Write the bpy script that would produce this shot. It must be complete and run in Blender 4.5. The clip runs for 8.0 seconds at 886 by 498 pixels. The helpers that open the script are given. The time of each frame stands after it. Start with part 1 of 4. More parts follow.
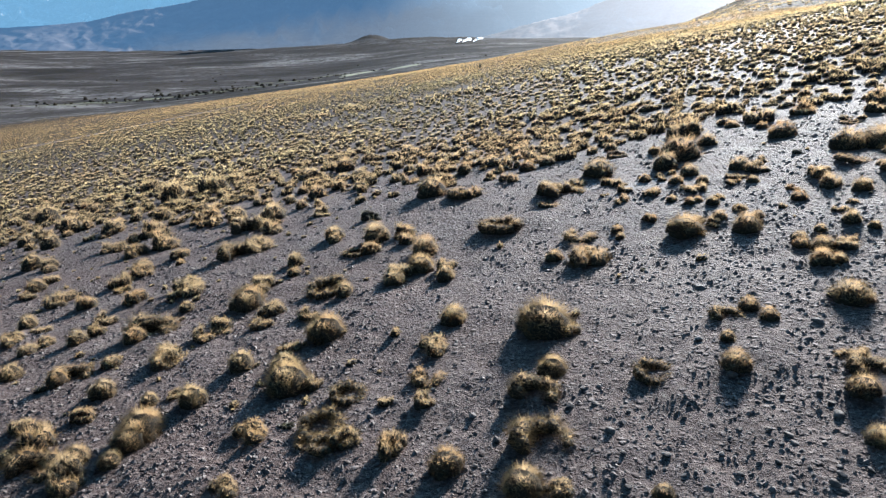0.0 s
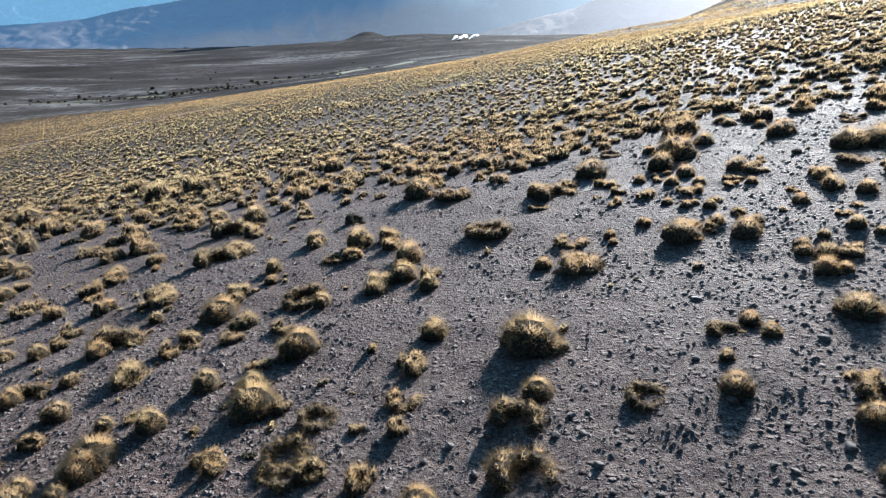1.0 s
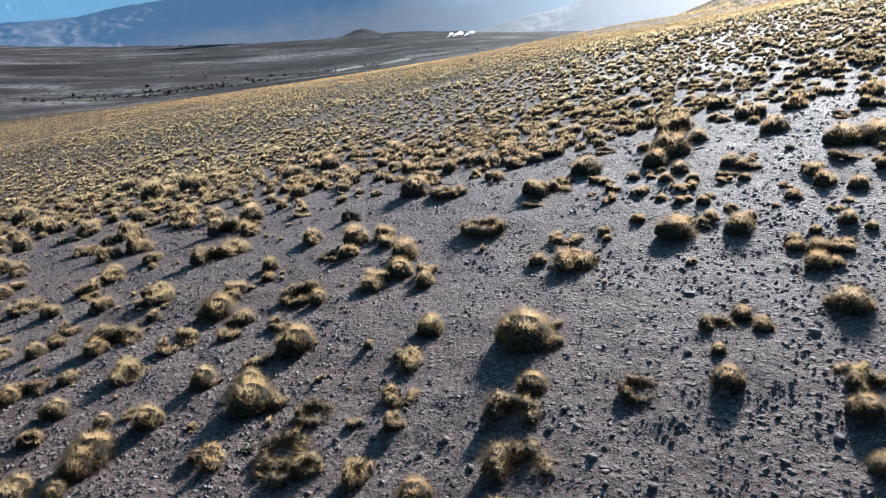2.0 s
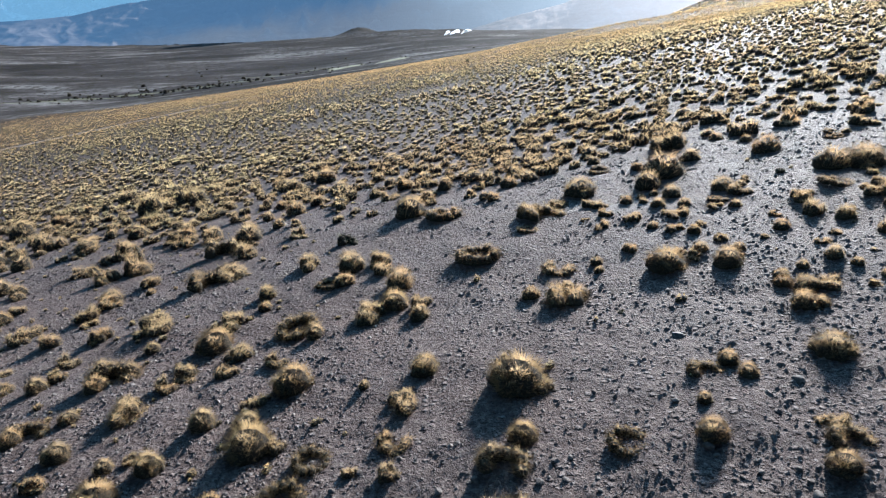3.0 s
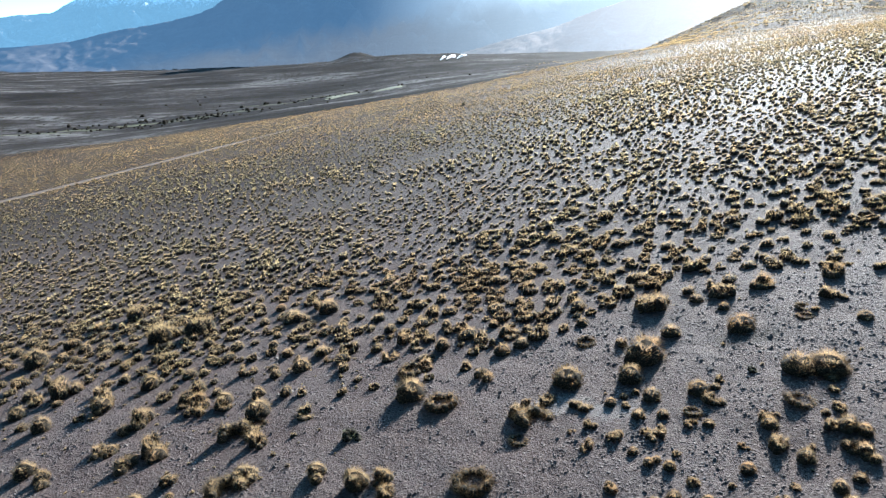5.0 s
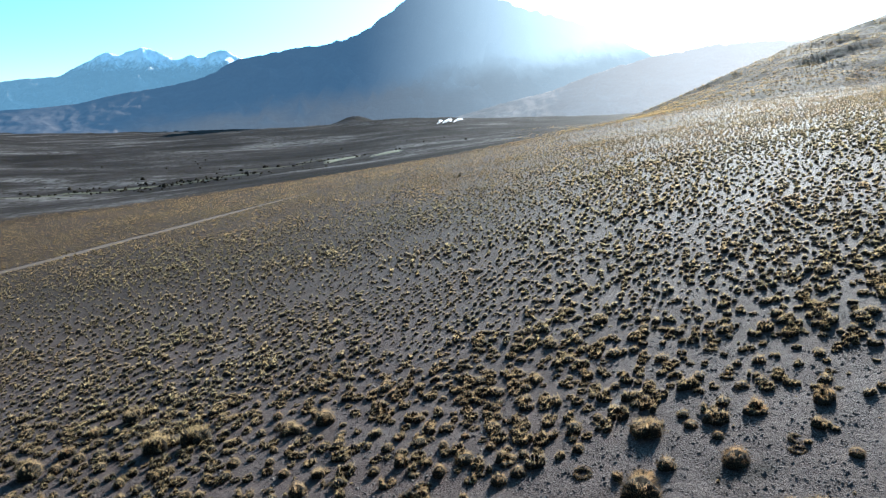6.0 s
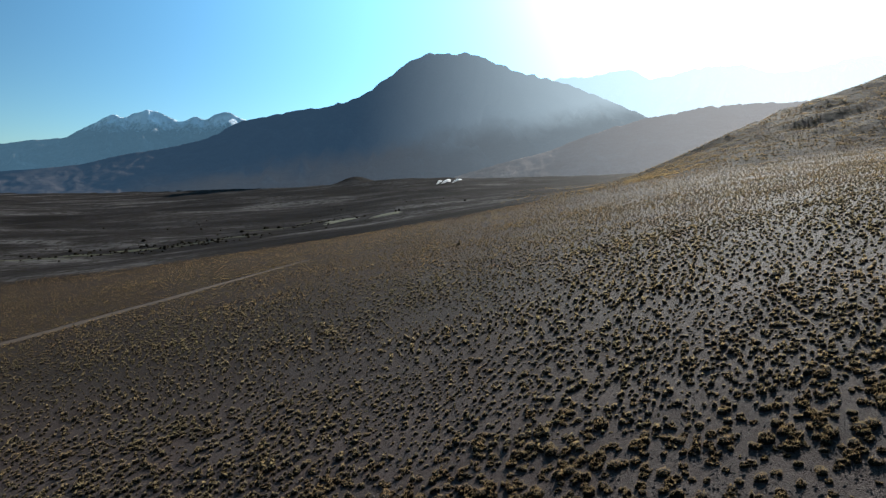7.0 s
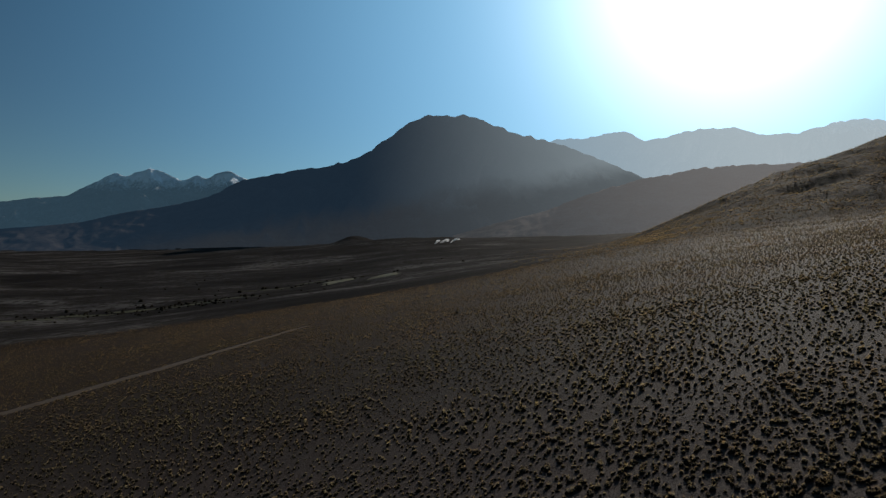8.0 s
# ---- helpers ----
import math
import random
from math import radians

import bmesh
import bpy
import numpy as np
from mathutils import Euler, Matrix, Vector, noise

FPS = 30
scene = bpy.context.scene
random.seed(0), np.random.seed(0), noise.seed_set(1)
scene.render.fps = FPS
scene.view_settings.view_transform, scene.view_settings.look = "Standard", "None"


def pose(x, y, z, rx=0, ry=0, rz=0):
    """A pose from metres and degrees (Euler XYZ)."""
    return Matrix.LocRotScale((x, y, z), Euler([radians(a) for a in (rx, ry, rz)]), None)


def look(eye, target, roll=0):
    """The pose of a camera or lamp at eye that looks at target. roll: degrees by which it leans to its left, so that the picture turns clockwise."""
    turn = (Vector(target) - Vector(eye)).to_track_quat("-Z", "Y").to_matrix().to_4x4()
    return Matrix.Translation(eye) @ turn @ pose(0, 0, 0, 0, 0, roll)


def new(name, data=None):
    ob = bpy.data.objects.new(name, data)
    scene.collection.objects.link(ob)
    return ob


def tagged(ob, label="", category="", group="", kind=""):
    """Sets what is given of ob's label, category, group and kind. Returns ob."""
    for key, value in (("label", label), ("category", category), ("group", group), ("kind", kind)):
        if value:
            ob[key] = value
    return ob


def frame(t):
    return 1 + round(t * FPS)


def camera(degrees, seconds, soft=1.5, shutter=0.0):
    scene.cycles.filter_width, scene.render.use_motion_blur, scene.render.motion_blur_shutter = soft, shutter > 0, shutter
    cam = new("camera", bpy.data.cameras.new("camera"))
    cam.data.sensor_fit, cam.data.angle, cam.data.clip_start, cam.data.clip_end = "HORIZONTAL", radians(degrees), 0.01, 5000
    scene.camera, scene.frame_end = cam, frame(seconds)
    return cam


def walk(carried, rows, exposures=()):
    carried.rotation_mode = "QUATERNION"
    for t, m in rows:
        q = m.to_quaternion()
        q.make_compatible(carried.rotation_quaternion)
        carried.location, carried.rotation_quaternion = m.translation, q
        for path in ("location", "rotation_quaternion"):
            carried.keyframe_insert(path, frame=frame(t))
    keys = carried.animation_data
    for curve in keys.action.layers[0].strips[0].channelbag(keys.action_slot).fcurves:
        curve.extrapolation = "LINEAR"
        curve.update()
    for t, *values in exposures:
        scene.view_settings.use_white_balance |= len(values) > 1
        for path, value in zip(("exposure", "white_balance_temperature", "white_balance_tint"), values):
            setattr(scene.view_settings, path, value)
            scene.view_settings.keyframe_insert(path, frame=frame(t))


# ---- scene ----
# ---------------------------------------------------------------- camera
cam = camera(68.7, 8.0, soft=1.3)
PATH = [
    (0, (0.141, -0.178, 7.042), (0.234, 18.709, 0.463), 0.61),
    (0.5, (0.446, 0.765, 6.965), (0.596, 19.647, 0.373), 0.65),
    (1, (0.541, 0.897, 6.983), (0.732, 19.756, 0.325), 0.50),
    (2.5, (0.583, 0.727, 7.048), (0.931, 19.547, 0.288), 0.32),
    (3, (0.656, 0.855, 8.101), (1.034, 19.661, 1.305), 0.20),
    (3.5, (0.704, 0.999, 10.002), (1.109, 19.791, 3.169), 0.10),
    (4, (0.732, 1.151, 12.133), (1.140, 19.928, 5.258), -0.10),
    (4.5, (0.743, 1.302, 14.201), (1.172, 20.088, 7.351), -0.23),
    (4.7, (0.744, 1.360, 15.064), (1.174, 20.211, 8.396), -0.26),
    (5.8, (0.728, 1.619, 19.600), (1.268, 21.001, 14.697), -0.25),
    (6, (0.723, 1.651, 20.365), (1.298, 21.126, 15.849), -0.13),
    (6.5, (0.714, 1.703, 22.422), (1.306, 21.358, 18.771), -0.14),
    (7, (0.710, 1.706, 24.537), (1.321, 21.501, 21.753), -0.23),
    (7.5, (0.717, 1.652, 26.538), (1.377, 21.552, 24.654), -0.11),
    (8, (0.738, 1.532, 28.632), (1.414, 21.495, 27.613), -0.06),
]
walk(cam, [(t, look(eye, target, roll)) for t, eye, target, roll in PATH],
 exposures=[(0.0, 2.46, 5800, 9), (3.0, 2.43, 5700, 9), (4.7, 2.56, 5650, 7), (6.0, 2.08, 5650, 4), (6.5, 1.46, 5850, 5), (7.0, 0.75, 6200, 8), (7.5, 0.05, 6450, 10), (8.0, -0.65, 6600, 10)])

# ---------------------------------------------------------------- sky and sun
SUN_UP, SUN_TURN = radians(20.0), radians(25.6)
world = bpy.data.worlds.new("sky")
scene.world = world
world.use_nodes = True
wn, wl = world.node_tree.nodes, world.node_tree.links
sky = wn.new("ShaderNodeTexSky")
sky.sky_type, sky.sun_disc = "NISHITA", False
sky.sun_elevation, sky.sun_rotation = SUN_UP, SUN_TURN
sky.altitude, sky.air_density, sky.dust_density, sky.ozone_density = 3800, 1.0, 2.5, 1.5
tint = wn.new("ShaderNodeMix")
tint.data_type, tint.blend_type = "RGBA", "MULTIPLY"
tint.inputs[0].default_value, tint.inputs[7].default_value = 1.0, (0.66, 0.86, 0.84, 1)
wl.new(sky.outputs[0], tint.inputs[6])
# thin dry air at great height: the sky darkens towards the zenith
where, upper = wn.new("ShaderNodeSeparateXYZ"), wn.new("ShaderNodeMapRange")
wl.new(wn.new("ShaderNodeTexCoord").outputs["Generated"], where.inputs[0])
upper.interpolation_type = "SMOOTHSTEP"
for k, value in ((1, 0.2), (2, 0.8), (3, 0.05), (4, 0.008)):
    upper.inputs[k].default_value = value
wl.new(where.outputs[2], upper.inputs[0])
wl.new(upper.outputs[0], wn["Background"].inputs[1])
wl.new(tint.outputs[2], wn["Background"].inputs[0])
# the bright aureole of dust and thin haze around the low sun
aim = wn.new("ShaderNodeVectorMath")
aim.operation = "DOT_PRODUCT"
aim.inputs[1].default_value = (math.sin(SUN_TURN) * math.cos(SUN_UP), math.cos(SUN_TURN) * math.cos(SUN_UP), math.sin(SUN_UP))
wl.new(wn.new("ShaderNodeTexCoord").outputs["Generated"], aim.inputs[0])
last = wn["Background"].outputs[0]
for sharp, colour, strength in ((500.0, (1.0, 0.96, 0.88), 8.0), (55.0, (0.9, 0.97, 1.0), 2.4), (9.0, (0.5, 0.82, 1.0), 0.75), (3.2, (0.12, 0.46, 0.86), 0.82)):
    lobe = wn.new("ShaderNodeMath")
    lobe.operation = "POWER"
    lobe.inputs[1].default_value = sharp
    hold = wn.new("ShaderNodeMath")
    hold.operation = "MAXIMUM"
    hold.inputs[1].default_value = 0.0
    wl.new(aim.outputs["Value"], hold.inputs[0]), wl.new(hold.outputs[0], lobe.inputs[0])
    gain = wn.new("ShaderNodeMath")
    gain.operation = "MULTIPLY"
    gain.inputs[1].default_value = strength
    wl.new(lobe.outputs[0], gain.inputs[0])
    bg, both = wn.new("ShaderNodeBackground"), wn.new("ShaderNodeAddShader")
    bg.inputs[0].default_value = (*colour, 1)
    wl.new(gain.outputs[0], bg.inputs[1])
    wl.new(last, both.inputs[0]), wl.new(bg.outputs[0], both.inputs[1])
    last = both.outputs[0]
wl.new(last, wn["World Output"].inputs[0])

sun_data = bpy.data.lights.new("sun", "SUN")
sun_data.energy, sun_data.angle, sun_data.color = 5.0, radians(0.53), (1.0, 0.93, 0.82)
sun = new("sun", sun_data)
sun.matrix_world = look((0, 0, 0), (-math.sin(SUN_TURN) * math.cos(SUN_UP), -math.cos(SUN_TURN) * math.cos(SUN_UP), -math.sin(SUN_UP)))


# ---------------------------------------------------------------- materials
def material(name):
    m = bpy.data.materials.new(name)
    m.use_nodes = True
    m.node_tree.nodes.clear()
    return m, m.node_tree.nodes, m.node_tree.links


def put(nodes, kind, **values):
    n = nodes.new(kind)
    for key, value in values.items():
        if key in n.inputs:
            n.inputs[key].default_value = value
    return n


def noise_node(nodes, links, source, scale, detail=5.0, rough=0.55, stretch=(1, 1, 1)):
    m = nodes.new("ShaderNodeMapping")
    m.inputs["Scale"].default_value = stretch
    links.new(source, m.inputs["Vector"])
    n = put(nodes, "ShaderNodeTexNoise", Scale=scale, Detail=detail, Roughness=rough)
    links.new(m.outputs[0], n.inputs["Vector"])
    return n.outputs[0]


def ramp(nodes, links, fac, *stops):
    r = nodes.new("ShaderNodeValToRGB")
    e = r.color_ramp.elements
    while len(e) < len(stops):
        e.new(0.5)
    for el, (at, colour) in zip(e, stops):
        el.position, el.color = at, (*colour, 1)
    links.new(fac, r.inputs[0])
    return r.outputs[0]


def mix(nodes, links, fac, a, b, blend="MIX"):
    n = nodes.new("ShaderNodeMix")
    n.data_type, n.blend_type = "RGBA", blend
    for value, socket in ((fac, n.inputs[0]), (a, n.inputs[6]), (b, n.inputs[7])):
        if isinstance(value, bpy.types.NodeSocket):
            links.new(value, socket)
        elif socket == n.inputs[0]:
            socket.default_value = value
        else:
            socket.default_value = (*value, 1)
    return n.outputs[2]


def calc(nodes, links, op, a, b=0.0, clamp=False):
    n = nodes.new("ShaderNodeMath")
    n.operation, n.use_clamp = op, clamp
    for value, socket in ((a, n.inputs[0]), (b, n.inputs[1])):
        if isinstance(value, bpy.types.NodeSocket):
            links.new(value, socket)
        else:
            socket.default_value = value
    return n.outputs[0]


def span(nodes, links, value, low, high):
    n = nodes.new("ShaderNodeMapRange")
    n.interpolation_type = "SMOOTHSTEP"
    n.inputs[1].default_value, n.inputs[2].default_value = low, high
    links.new(value, n.inputs[0])
    return n.outputs[0]


def finish(nodes, links, colour, rough, height=None, dist=0.05, strength=0.6, specular=0.5):
    out = nodes.new("ShaderNodeOutputMaterial")
    p = put(nodes, "ShaderNodeBsdfPrincipled", Roughness=rough)
    p.inputs["Specular IOR Level"].default_value = specular
    if isinstance(colour, bpy.types.NodeSocket):
        links.new(colour, p.inputs["Base Color"])
    else:
        p.inputs["Base Color"].default_value = (*colour, 1)
    if height is not None:
        b = put(nodes, "ShaderNodeBump", Strength=strength, Distance=dist)
        links.new(height, b.inputs["Height"])
        links.new(b.outputs[0], p.inputs["Normal"])
    links.new(p.outputs[0], out.inputs[0])
    return p


def soil_material():
    m, n, l = material("stony soil")
    pos = n.new("ShaderNodeNewGeometry").outputs["Position"]
    at = n.new("ShaderNodeSeparateXYZ")
    l.new(pos, at.inputs[0])
    # fine gravel and broad patches of reddish, grey and pale earth
    grit = noise_node(n, l, pos, 9.0, 6, 0.7)
    patch = noise_node(n, l, pos, 0.16, 4, 0.6)
    broad = noise_node(n, l, pos, 0.02, 4, 0.55)
    pebbles = []
    for size in (5.0, 11.0, 23.0):
        cell = put(n, "ShaderNodeTexVoronoi", Scale=size)
        warp = n.new("ShaderNodeVectorMath")
        warp.operation = "ADD"
        wob = put(n, "ShaderNodeTexNoise", Scale=size * 0.9, Detail=2.0)
        l.new(pos, wob.inputs["Vector"])
        soft = n.new("ShaderNodeVectorMath")
        soft.operation = "SCALE"
        soft.inputs["Scale"].default_value = 0.6 / size
        l.new(wob.outputs["Color"], soft.inputs[0])
        l.new(pos, warp.inputs[0]), l.new(soft.outputs[0], warp.inputs[1]), l.new(warp.outputs[0], cell.inputs["Vector"])
        part_of = n.new("ShaderNodeSeparateColor")
        l.new(cell.outputs["Color"], part_of.inputs[0])
        dome = calc(n, l, "SUBTRACT", 1.0, span(n, l, cell.outputs["Distance"], 0.12, 0.42))
        pebbles.append((calc(n, l, "MULTIPLY", dome, span(n, l, part_of.outputs[0], 0.45, 0.7)), part_of.outputs[1]))
    earth = ramp(n, l, patch, (0.3, (0.059, 0.036, 0.031)), (0.5, (0.069, 0.048, 0.043)), (0.72, (0.083, 0.066, 0.062)))
    earth = mix(n, l, 0.6, earth, ramp(n, l, grit, (0.36, (0.012, 0.009, 0.008)), (0.52, (0.06, 0.045, 0.039)), (0.68, (0.16, 0.132, 0.118))))
    for mask, tone in pebbles:
        earth = mix(n, l, calc(n, l, "MULTIPLY", mask, 0.7), earth, ramp(n, l, tone, (0.1, (0.024, 0.018, 0.018)), (0.6, (0.072, 0.056, 0.051)), (0.95, (0.136, 0.116, 0.108))))
    # a dark bare patch and dusty pale ones among the tussocks
    for px, py, wide, deep, tone in ((16.6, 30.2, 2.3, 1.1, (0.018, 0.014, 0.012)), (6.6, 26.9, 1.6, 1.0, (0.12, 0.105, 0.098)), (8.6, 25.7, 1.5, 0.9, (0.11, 0.096, 0.09)), (13.8, 40.0, 1.5, 1.0, (0.12, 0.105, 0.098))):
        dx = calc(n, l, "DIVIDE", calc(n, l, "SUBTRACT", at.outputs[0], px), wide)
        dy = calc(n, l, "DIVIDE", calc(n, l, "SUBTRACT", at.outputs[1], py), deep)
        off = calc(n, l, "ADD", calc(n, l, "MULTIPLY", dx, dx), calc(n, l, "MULTIPLY", dy, dy))
        off = calc(n, l, "ADD", off, calc(n, l, "MULTIPLY", calc(n, l, "SUBTRACT", noise_node(n, l, pos, 1.4, 5, 0.65), 0.5), 2.2))
        earth = mix(n, l, calc(n, l, "MULTIPLY", calc(n, l, "SUBTRACT", 1.0, span(n, l, off, 0.1, 1.1)), 0.7), earth, tone)
    dry = ramp(n, l, broad, (0.35, (0.026, 0.018, 0.012)), (0.65, (0.022, 0.017, 0.012)))
    dry = mix(n, l, calc(n, l, "MULTIPLY", span(n, l, at.outputs[1], 120, 230), 0.7), dry, (0.033, 0.022, 0.013))
    # straw litter between tussocks farther up the slope, darkened for shade in the gaps
    earth = mix(n, l, calc(n, l, "MULTIPLY", span(n, l, at.outputs[1], 45, 140), 0.72), earth, dry)
    # valley floor: long streaks of pale salt, grey gravel and dark lava sand, mottled with low scrub
    streak = noise_node(n, l, pos, 0.008, 8, 0.68, (0.55, 1.35, 1))
    second = noise_node(n, l, pos, 0.004, 5, 0.6, (0.6, 1.2, 1))
    scrub = noise_node(n, l, pos, 0.11, 6, 0.75)
    plain = ramp(n, l, streak, (0.4, (0.016, 0.0135, 0.0135)), (0.49, (0.03, 0.0255, 0.025)), (0.55, (0.048, 0.042, 0.041)), (0.62, (0.11, 0.1, 0.095)))
    plain = mix(n, l, span(n, l, second, 0.5, 0.7), plain, (0.026, 0.021, 0.02))
    plain = mix(n, l, calc(n, l, "MULTIPLY", span(n, l, scrub, 0.48, 0.56), 0.75), plain, (0.02, 0.017, 0.011))
    far = calc(n, l, "ADD", at.outputs[1], calc(n, l, "MULTIPLY", calc(n, l, "SUBTRACT", broad, 0.5), 90.0))
    # the hill beside the valley: brown scree with dark scrub
    side = calc(n, l, "DIVIDE", at.outputs[0], calc(n, l, "MAXIMUM", at.outputs[1], 1.0))
    scree = ramp(n, l, noise_node(n, l, pos, 0.05, 8, 0.7), (0.4, (0.022, 0.018, 0.015)), (0.6, (0.07, 0.056, 0.047)))
    plain = mix(n, l, span(n, l, side, 0.24, 0.34), plain, scree)
    colour = mix(n, l, span(n, l, far, 440, 480), earth, plain)
    lump = calc(n, l, "ADD", calc(n, l, "MULTIPLY", noise_node(n, l, pos, 2.2, 6, 0.65), 1.0), calc(n, l, "MULTIPLY", grit, 0.45))
    for (mask, tone), tall in zip(pebbles, (0.55, 0.32, 0.17)):
        lump = calc(n, l, "ADD", lump, calc(n, l, "MULTIPLY", mask, tall))
    body = finish(n, l, colour, 0.84, lump, 0.16, 1.0, 0.035)
    # litter and sand farther off are duller than the near gravel
    gloss = calc(n, l, "SUBTRACT", 0.035, calc(n, l, "MULTIPLY", span(n, l, at.outputs[1], 55, 150), 0.01))
    l.new(calc(n, l, "SUBTRACT", gloss, calc(n, l, "MULTIPLY", span(n, l, far, 380, 470), 0.021)), body.inputs["Specular IOR Level"])
    return m


def grass_material(name, tip, glow, share=0.5):
    m, n, l = material(name)
    pos = n.new("ShaderNodeNewGeometry").outputs["Position"]
    info = n.new("ShaderNodeObjectInfo").outputs["Random"]
    island = n.new("ShaderNodeNewGeometry").outputs["Random Per Island"]
    tone = calc(n, l, "ADD", calc(n, l, "MULTIPLY", info, 0.35), calc(n, l, "MULTIPLY", noise_node(n, l, pos, 1.3, 3), 0.65))
    hue = ramp(n, l, tone, (0.25, (1.0, 0.96, 0.86)), (0.5, (1, 1, 1)), (0.75, (1.05, 0.93, 0.82)))
    vary = ramp(n, l, island, (0.0, (0.62, 0.6, 0.58)), (0.6, (1, 1, 1)), (1.0, (1.25, 1.2, 1.1)))
    stand = ramp(n, l, noise_node(n, l, pos, 0.035, 4, 0.6), (0.35, (0.99, 0.99, 0.88)), (0.65, (1.03, 0.95, 0.88)))
    hue = mix(n, l, 1.0, hue, stand, "MULTIPLY")
    out = n.new("ShaderNodeOutputMaterial")
    d, t = n.new("ShaderNodeBsdfDiffuse"), n.new("ShaderNodeBsdfTranslucent")
    for node, colour in ((d, tip), (t, glow)):
        c = mix(n, l, 1.0, mix(n, l, 1.0, colour, hue, "MULTIPLY"), vary, "MULTIPLY")
        l.new(c, node.inputs[0])
    s = n.new("ShaderNodeMixShader")
    s.inputs[0].default_value = share
    l.new(d.outputs[0], s.inputs[1]), l.new(t.outputs[0], s.inputs[2]), l.new(s.outputs[0], out.inputs[0])
    return m


def plain_material(name, a, b, scale, rough=0.8, dist=0.03, stretch=(1, 1, 1), spec=0.3):
    m, n, l = material(name)
    pos = n.new("ShaderNodeNewGeometry").outputs["Position"]
    rnd = n.new("ShaderNodeObjectInfo").outputs["Random"]
    isl = n.new("ShaderNodeNewGeometry").outputs["Random Per Island"]
    f = noise_node(n, l, pos, scale, 6, 0.65, stretch)
    c = ramp(n, l, f, (0.3, a), (0.7, b))
    vary = calc(n, l, "ADD", 0.7, calc(n, l, "MULTIPLY", calc(n, l, "ADD", rnd, isl), 0.3))
    g = n.new("ShaderNodeCombineColor")
    for k in range(3):
        l.new(vary, g.inputs[k])
    finish(n, l, mix(n, l, 1.0, c, g.outputs[0], "MULTIPLY"), rough, f, dist, 0.7, spec)
    return m


def mountain_material(name, low, high, snow_from, snow_to, air, sunward, haze_emission, sun_from=-200, sun_to=2400, apron=None):
    """Bare rock and scree with snow high up; the haze of distance is emission on the rock."""
    m, n, l = material(name)
    geo = n.new("ShaderNodeNewGeometry")
    pos = geo.outputs["Position"]
    at = n.new("ShaderNodeSeparateXYZ")
    l.new(pos, at.inputs[0])
    f = noise_node(n, l, pos, 0.006, 8, 0.6, (1, 1, 2.2))
    c = ramp(n, l, f, (0.32, low), (0.68, high))
    fine = noise_node(n, l, pos, 0.022, 7, 0.7, (1, 1, 0.5))
    level = calc(n, l, "ADD", at.outputs[2], calc(n, l, "MULTIPLY", calc(n, l, "SUBTRACT", fine, 0.5), 260.0))
    c = mix(n, l, span(n, l, level, snow_from, snow_to), c, (0.78, 0.8, 0.84))
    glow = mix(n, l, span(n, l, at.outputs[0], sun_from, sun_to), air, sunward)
    if apron:
        # brown scrub and sand on the gentle slopes below the scree, in bands
        low_edge = calc(n, l, "SUBTRACT", at.outputs[2], calc(n, l, "MULTIPLY", at.outputs[0], 0.17))
        low_edge = calc(n, l, "ADD", low_edge, calc(n, l, "MULTIPLY", calc(n, l, "SUBTRACT", noise_node(n, l, pos, 0.003, 6, 0.6), 0.5), 190.0))
        near_foot = calc(n, l, "SUBTRACT", 1.0, span(n, l, low_edge, 10, 165))
        bands = noise_node(n, l, pos, 0.005, 7, 0.65, (0.5, 1.0, 3.0))
        c = mix(n, l, near_foot, c, ramp(n, l, bands, (0.35, apron[0]), (0.65, apron[1])))
        # the foot has its own tone of emitted haze
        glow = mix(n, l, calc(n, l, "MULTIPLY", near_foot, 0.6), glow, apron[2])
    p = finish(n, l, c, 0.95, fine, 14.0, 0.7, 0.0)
    # painted haze: the rock itself emits the colour of lit air, brighter below the sun
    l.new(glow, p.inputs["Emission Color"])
    p.inputs["Emission Strength"].default_value = haze_emission
    return m


SOIL = soil_material()
GRASS = grass_material("dry bunch grass", (0.045, 0.036, 0.025), (0.42, 0.308, 0.195), 0.55)
GRASS_FAR = grass_material("dry grass of the slope", (0.055, 0.046, 0.03), (0.52, 0.42, 0.26), 0.58)
GRASS_BROWN = grass_material("brown grass of the dense stand", (0.048, 0.037, 0.025), (0.44, 0.33, 0.205), 0.56)
GRASS_RUST = grass_material("rust-tinged grass of the upper slope", (0.058, 0.044, 0.026), (0.56, 0.41, 0.225), 0.58)
# old stalks, coloured near black for the shade among packed blades
THATCH = plain_material("shade-darkened thatch", (0.01, 0.008, 0.006), (0.035, 0.027, 0.018), 14.0, 0.9, 0.03, spec=0.03)
TWIG = plain_material("dark shrub", (0.05, 0.048, 0.026), (0.13, 0.12, 0.062), 9.0, 0.9, 0.03, spec=0.03)
STONE = plain_material("volcanic stone", (0.03, 0.023, 0.02), (0.09, 0.072, 0.063), 12.0, 0.75, 0.015, spec=0.06)
GRAVEL = plain_material("gravel", (0.026, 0.02, 0.018), (0.13, 0.104, 0.092), 7.0, 0.7, 0.01, spec=0.08)
TRACK = plain_material("worn track", (0.06, 0.044, 0.033), (0.1, 0.076, 0.058), 0.8, 0.85, 0.05, spec=0.05)
MARSH = plain_material("dry marsh turf", (0.03, 0.03, 0.018), (0.1, 0.094, 0.058), 0.12, 0.85, 0.05, (0.5, 1.4, 1), 0.03)
SALT = plain_material("salt crust", (0.075, 0.07, 0.042), (0.17, 0.16, 0.11), 0.15, 0.8, 0.05, (0.4, 1.5, 1), 0.03)


